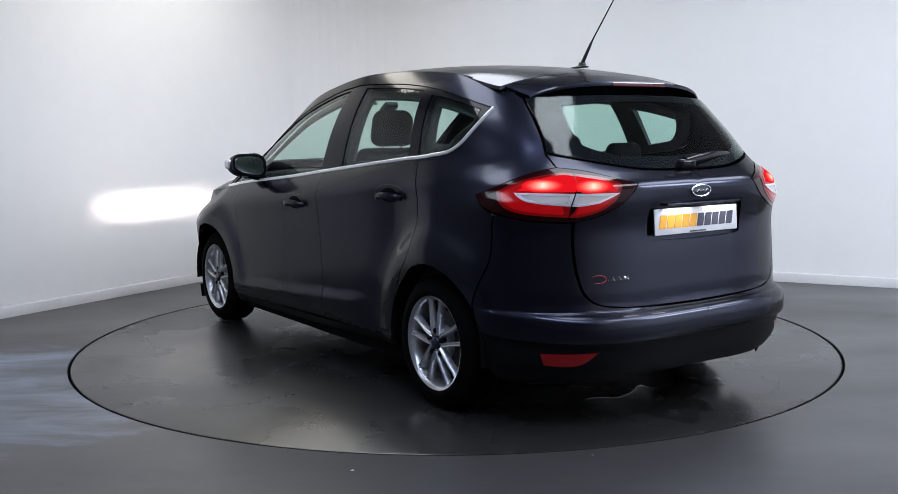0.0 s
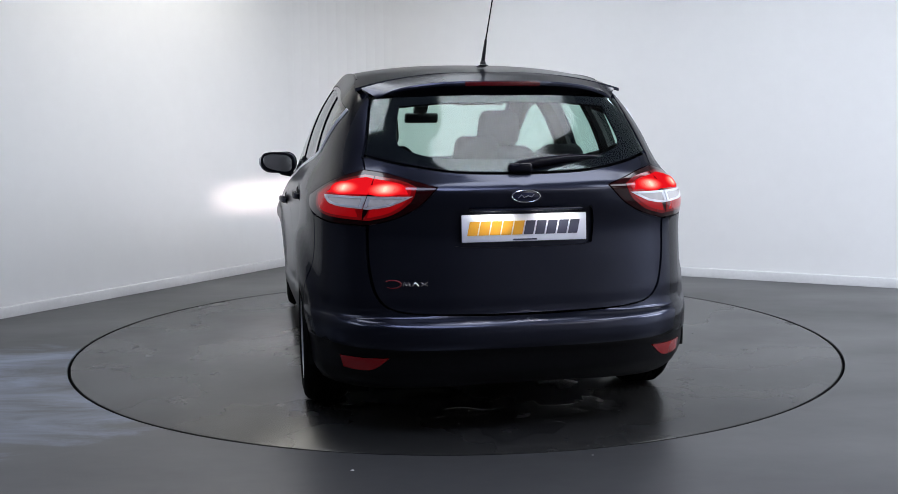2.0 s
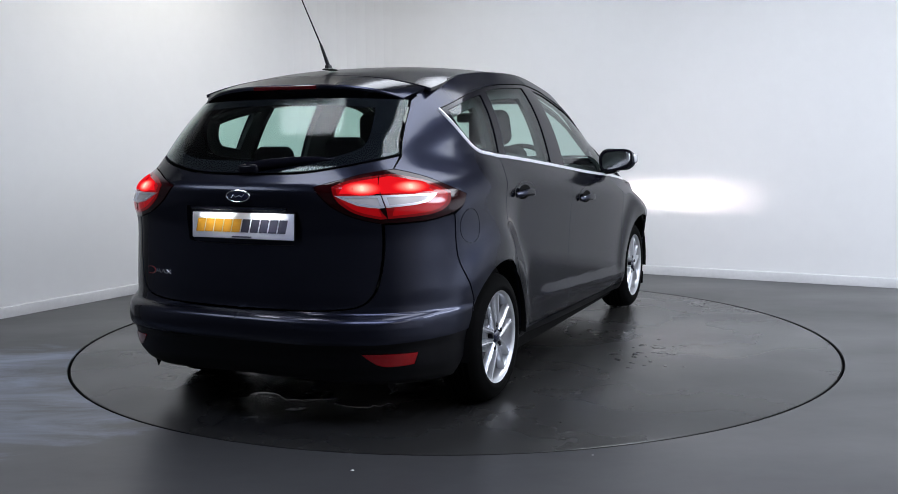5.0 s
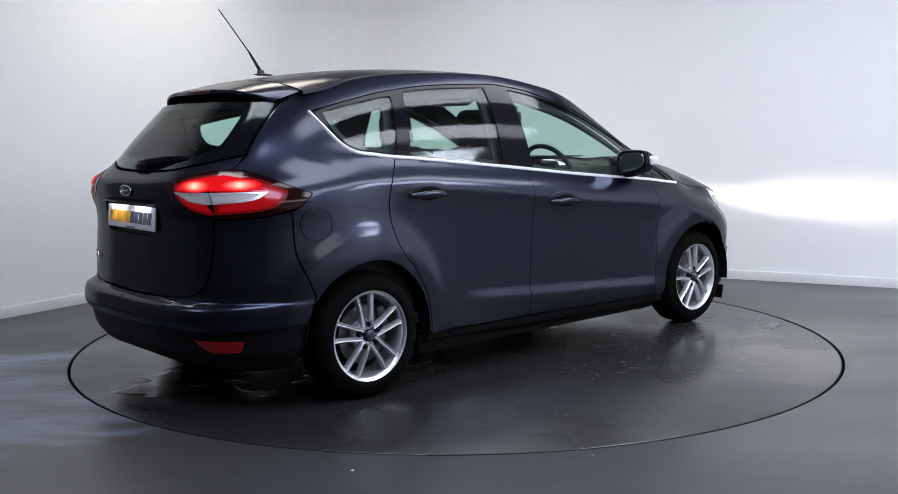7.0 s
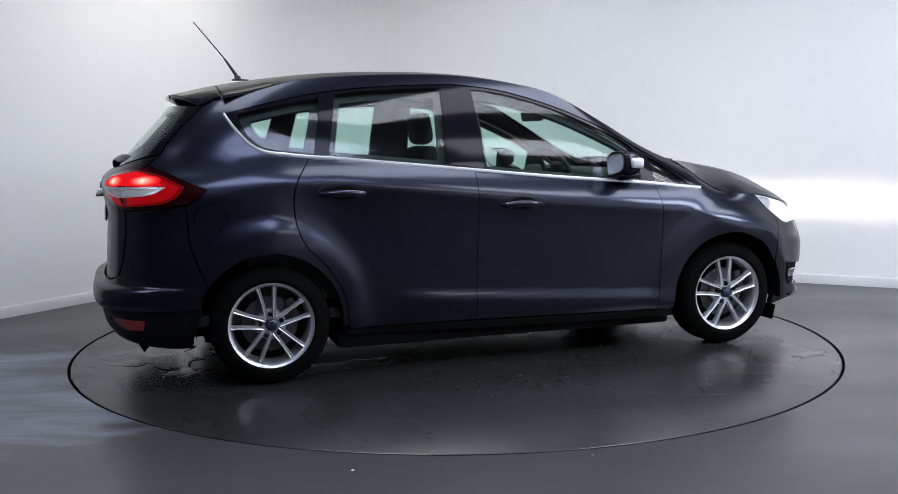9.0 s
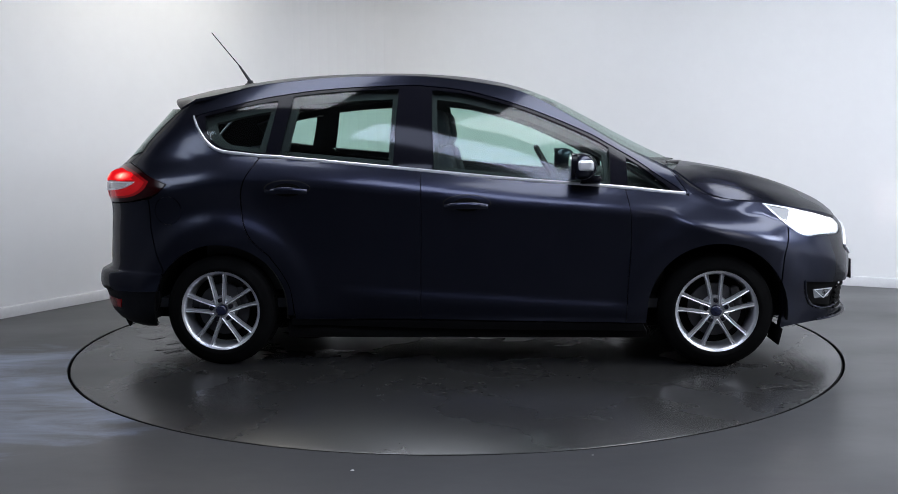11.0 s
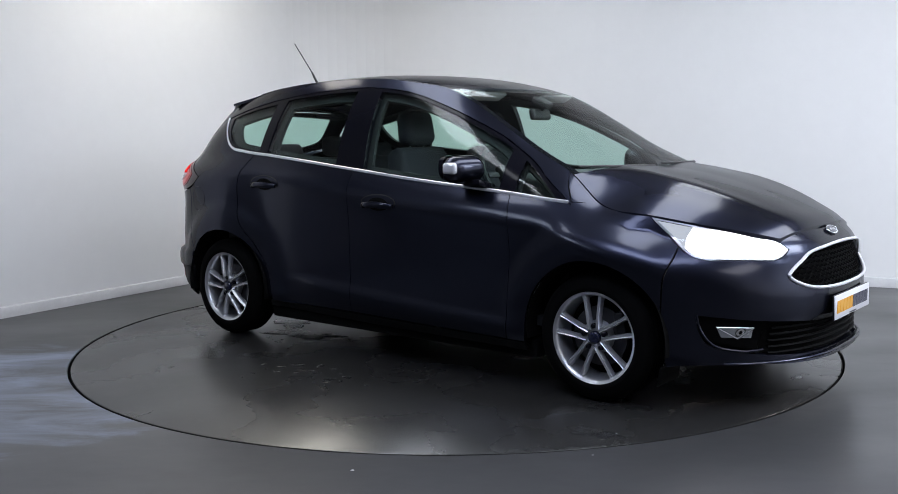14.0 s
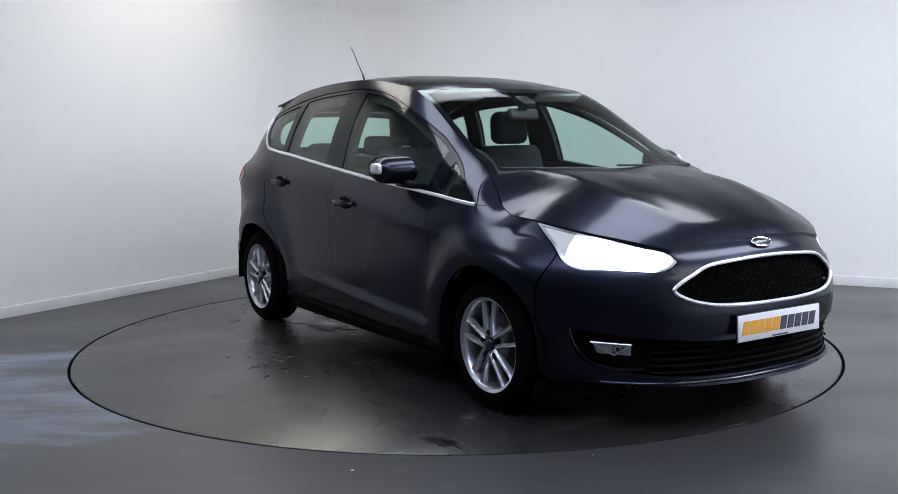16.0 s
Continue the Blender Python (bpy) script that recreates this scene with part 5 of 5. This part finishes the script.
    for q_ in fs:
        bm.faces.new([top[i] for i in q_])
    # rounded lip and underside back to the screen
    rows = [top[14 * 41:15 * 41]]
    for dx, dz in ((-0.004, -0.008), (-0.002, -0.018), (0.012, -0.026), (0.05, -0.046), (0.08, -0.062)):
        rows.append([bm.verts.new((v.co.x + dx, v.co.y * (1 if dx < 0.05 else 0.985), v.co.z + dz * (1 - 0.35 * (abs(v.co.y) / 0.58) ** 3))) for v in rows[0]])
    for a, b in zip(rows, rows[1:]):
        for j in range(40):
            bm.faces.new((a[j], a[j + 1], b[j + 1], b[j]))
    for j in (0, 40):
        side_pts = [top[i * 41 + j] for i in range(15)]
        bm.faces.new(side_pts + [r[j] for r in rows[1:]])
    sp = part("roof_spoiler", bm, PAINT, thing, "body-coloured spoiler over the rear screen")
    brake = [Vector((-1.738 + 0.13 * (abs(y) / 0.58) ** 2.4, y, 1.453)) for y in np.linspace(-0.165, 0.165, 13)]
    part("high_brake_lamp", tube(brake, 0.0105, 8, 0.6), UNLIT_RED, sp, "unlit red high brake lamp")
    # aerial
    ant = new("aerial")
    ant.parent = thing
    bm = bmesh.new()
    for v in box(bm, (0.10, 0.045, 0.028), (-1.335, 0, 1.566), bevel=0.012, seg=3):
        if v.co.z > 1.56:
            v.co.x = -1.35 + (v.co.x + 1.335) * 0.35
            v.co.y *= 0.5
    part("aerial_base", bm, BLACK, ant)
    part("aerial_foot", tube([(-1.345, 0, 1.565), (-1.415, 0, 1.67)], [0.010, 0.006]), BLACK, ant)
    part("aerial_whip", tube([(-1.41, 0, 1.664), (-1.58, 0, 1.872)], [0.0036, 0.0028]), GLOSS_BLACK, ant)
    # ---- door mirrors ----
    for s in both:
        mir = new("door_mirror")
        mir.parent = thing
        bm = bmesh.new()
        for v in box(bm, (0.150, 0.24, 0.15), (0.625, 0.925 * s, 1.066), bevel=0.068, seg=6):
            o = (v.co.y * s - 0.81) / 0.235
            fwd = (v.co.x - 0.55) / 0.17
            v.co.x = 0.555 + (v.co.x - 0.555) * (1 - 0.25 * max(0, o) ** 2)
            v.co.z = 1.066 + (v.co.z - 1.066) * (1 - 0.28 * max(0, fwd) ** 2) * (1 - 0.15 * max(0, o) ** 2)
        part("mirror_shell", bm, PAINT, mir, "dark grey mirror housing")
        for name, x0, w2, h2, mat in (("mirror_frame", 0.552, 0.107, 0.068, GLOSS_BLACK), ("mirror_glass", 0.5485, 0.092, 0.054, CHROME)):
            bm = bmesh.new()
            loops = []
            for x1, k in ((x0 + 0.03, 1.0), (x0 + 0.004, 1.0), (x0, 0.96), (x0, 0.5)):
                loop = []
                for i in range(36):
                    c, n = math.cos(i / 18 * math.pi), math.sin(i / 18 * math.pi)
                    e = (abs(c) ** 3.2 + abs(n) ** 3.2) ** (-1 / 3.2)
                    yy, zz = c * e * w2 * k, n * e * h2 * k
                    loop.append(bm.verts.new((x1, 0.930 * s + yy * s, 1.067 + zz * (1 - 0.13 * yy / w2) + 0.012 * yy / w2)))
                loops.append(loop)
            for p, q_ in zip(loops, loops[1:]):
                for i in range(36):
                    bm.faces.new((p[i], p[(i + 1) % 36], q_[(i + 1) % 36], q_[i]))
            bm.faces.new(loops[-1])
            part(name, bm, mat, mir)
        bm = bmesh.new()
        for v in box(bm, (0.080, 0.036, 0.058), (0.624, 1.032 * s, 1.074), bevel=0.0175, seg=4):
            pass
        part("side_repeater", bm, AMBER_CLEAR, mir, "clear side repeater lens")
        bm = bmesh.new()
        box(bm, (0.11, 0.14, 0.035), (0.66, 0.85 * s, 0.990), (12 * s, 0, 0), bevel=0.012)
        part("mirror_stalk", bm, GLOSS_BLACK, mir)

    # ---- cabin ----
    for y in (-0.365, 0.365):
        seat(thing, y)
    bench = new("rear_bench")
    bench.parent = thing
    bm = bmesh.new()
    box(bm, (0.5, 1.30, 0.16), (-0.80, 0, 0.58), (0, -5, 0), bevel=0.05, seg=3)
    part("seat_cushion", bm, FABRIC, bench)
    bm = bmesh.new()
    box(bm, (0.14, 1.30, 0.52), (-1.13, 0, 0.84), (0, -16, 0), bevel=0.05, seg=3)
    part("backrest", bm, FABRIC, bench)
    for y in (-0.43, 0, 0.43):
        bm = bmesh.new()
        headrest_shape(bm, (-1.20, y, 1.135 if y else 1.165), 0.23, 0.10 if y else 0.13, 0.085)
        part("headrest", bm, FABRIC, bench)
    bm = bmesh.new()
    for v in box(bm, (0.50, 1.34, 0.24), (0.90, 0, 0.895), (0, 4, 0), bevel=0.07, seg=4):
        v.co.z += 0.03 * math.exp(-((v.co.y + 0.36) / 0.2) ** 2)
    part("dashboard", bm, TRIM, thing, "dark grey dashboard")
    sw = new("steering_wheel")
    sw.parent = thing
    sw.matrix_local = Matrix.Translation((0.47, -0.36, 1.015)) @ pose(0, 0, 0, 0, 62, 0)
    part("steering_rim", tube([(0.165 * math.cos(i / 32 * 2 * math.pi), 0.18 * math.sin(i / 32 * 2 * math.pi), 0) for i in range(32)], 0.015, 8, closed=True), TRIM, sw)
    bm = bmesh.new()
    box(bm, (0.12, 0.14, 0.05), (0.01, 0, 0.015), bevel=0.02)
    box(bm, (0.03, 0.32, 0.015), (0, 0, 0.006), bevel=0.005)
    box(bm, (0.14, 0.03, 0.015), (0.08, 0, 0.006), bevel=0.005)
    part("steering_boss", bm, TRIM, sw)
    im = new("inside_mirror")
    im.parent = thing
    bm = bmesh.new()
    box(bm, (0.035, 0.225, 0.065), (0.46, 0, 1.345), (0, -12, 8), bevel=0.015, seg=3)
    part("mirror_shell", bm, BLACK, im)
    part("mirror_stem", tube([(0.46, 0, 1.36), (0.50, 0, 1.405)], 0.010), BLACK, im)
    bm = bmesh.new()
    box(bm, (0.10, 0.09, 0.04), (0.475, 0, 1.41), (0, 27, 0), bevel=0.01)
    part("sensor_cover", bm, BLACK, im)
    for s in both:
        bm = bmesh.new()
        box(bm, (0.018, 0.32, 0.075), (0.33, 0.35 * s, 1.445), (0, 62, 0), bevel=0.006)
        part("sun_visor", bm, LINER, thing)
        bm = bmesh.new()
        for v in box(bm, (2.35, 0.05, 0.62), (-0.25, 0.79 * s, 0.71), bevel=0.02):
            v.co.y += (-0.05 * s) * max(0, (v.co.x < -0.9))
            if v.co.z > 0.8:
                v.co.z = belt_z(v.co.x) - 0.012
        part("door_trim", bm, TRIM, thing)
    bm = bmesh.new()
    box(bm, (2.9, 1.56, 0.05), (-0.35, 0, 0.33))
    box(bm, (0.70, 1.20, 0.03), (-1.53, 0, 0.955), bevel=0.008)
    box(bm, (0.05, 1.36, 0.65), (1.05, 0, 0.62))
    part("cabin_floor", bm, TRIM, thing)
    # ---- underneath ----
    for name, size, at in (("undertray", (1.95, 1.60, 0.10), (0, 0, 0.19)), ("rear_axle_tray", (0.55, 1.05, 0.12), (-1.35, 0, 0.22)), ("boot_floor", (0.40, 1.14, 0.08), (-1.80, 0, 0.25)),
                           ("engine_tray", (0.70, 1.05, 0.10), (1.30, 0, 0.20)), ("front_tray", (0.40, 1.05, 0.05), (1.76, 0, 0.235)), ("crash_beam", (0.24, 0.95, 0.30), (1.82, 0, 0.46)), ("engine_block", (0.7, 1.0, 0.26), (1.40, 0, 0.62))):
        bm = bmesh.new()
        box(bm, size, at, bevel=0.02)
        part(name, bm, DARK, thing)
    # black shell a finger's width behind the panels, so that no gap looks through
    vs, fs = [], []
    for poly, mirror in ((fdoor, 0), (rdoor, 0), (sill, 0)):
        for s in both:
            v, f, _ = skin(inset(poly, -0.010), (), -0.016, 0.12, 0, side=s)
            k = len(vs)
            vs += v
            fs += [[k + i for i in t] for t in f]
    for poly, holes in ((quarter, []), (fender, []), (lamp, [])):
        for s in both:
            v, f, _ = skin(poly, holes, -0.017, 0.12, 0, side=s)
            k = len(vs)
            vs += v
            fs += [[k + i for i in t] for t in f]
    for poly, holes in ((tailgate, []), (bumper, []), (valance, [])):
        v, f, _ = skin(poly, holes, -0.028, 0.12, 0, both=True)
        k = len(vs)
        vs += v
        fs += [[k + i for i in t] for t in f]
    part("inner_shell", (vs, fs), DARK, thing)
    # wheel housings, and the wheels in them
    for a in (-AXLE, AXLE):
        for s in both:
            bm = bmesh.new()
            n = 24
            rows = []
            for y in (0.50, 0.74, 0.80, 0.872):
                rows.append([bm.verts.new((a + (ARCH + 0.004) * math.cos(math.pi * (1.08 * i / n - 0.04)), y * s, 0.30 + (ARCH + 0.004) * math.sin(math.pi * (1.08 * i / n - 0.04)))) for i in range(n + 1)])
            for p, q_ in zip(rows, rows[1:]):
                for i in range(n):
                    bm.faces.new((p[i], p[i + 1], q_[i + 1], q_[i]))
            bm.faces.new(rows[0])
            part("wheel_housing", bm, DARK, thing)
    first = wheel()
    first.parent = thing
    k = 0
    for a in (-AXLE, AXLE):
        for s in both:
            m = Matrix.Translation((a, s * 0.772, 0.301)) @ (Matrix.Rotation(math.pi, 4, "Z") if s < 0 else Matrix()) @ Matrix.Rotation(radians((12, 16, 12, 14)[k]), 4, "Y")
            if k:
                copy_thing(first, m)
            else:
                first.matrix_basis = m
            k += 1
    for s in both:
        bm = bmesh.new()
        box(bm, (0.012, 0.20, 0.09), (1.655, 0.76 * s, 0.165), (0, 12, 0), bevel=0.004)
        part("mud_flap", bm, RUBBER, thing)
    return tagged(thing, "dark grey metallic five-door people carrier, lights on, on the turntable", "car")


CAR = car()


def debris():
    """Small pale chips lying on the floor near the turntable."""
    for x, y, r in ((-0.387, -2.388, 0.008), (0.528, -2.238, 0.005)):
        bm = bmesh.new()
        bmesh.ops.create_icosphere(bm, subdivisions=1, radius=r)
        for v in bm.verts:
            v.co = Vector((v.co.x * random.uniform(0.7, 1.4), v.co.y * random.uniform(0.7, 1.3), (v.co.z + r) * 0.25))
        ob = part("paper_scrap", bm, FLOOR_DEBRIS, smooth=False, at=Matrix.Translation((x, y, 0.0005)))
        tagged(ob, "tiny pale scrap lying on the grey floor", "scrap", "scraps on the floor")


debris()


def motions():
    rows_car, rows_table = [], []
    for t, deg in TURN:
        m = Matrix.Rotation(radians(deg), 4, "Z")
        rows_table.append((t, m))
        rows_car.append((t, m @ Matrix.Translation((-PIVOT[0], -PIVOT[1], 0))))
    walk(CAR, rows_car)
    walk(TABLE, rows_table)


motions()
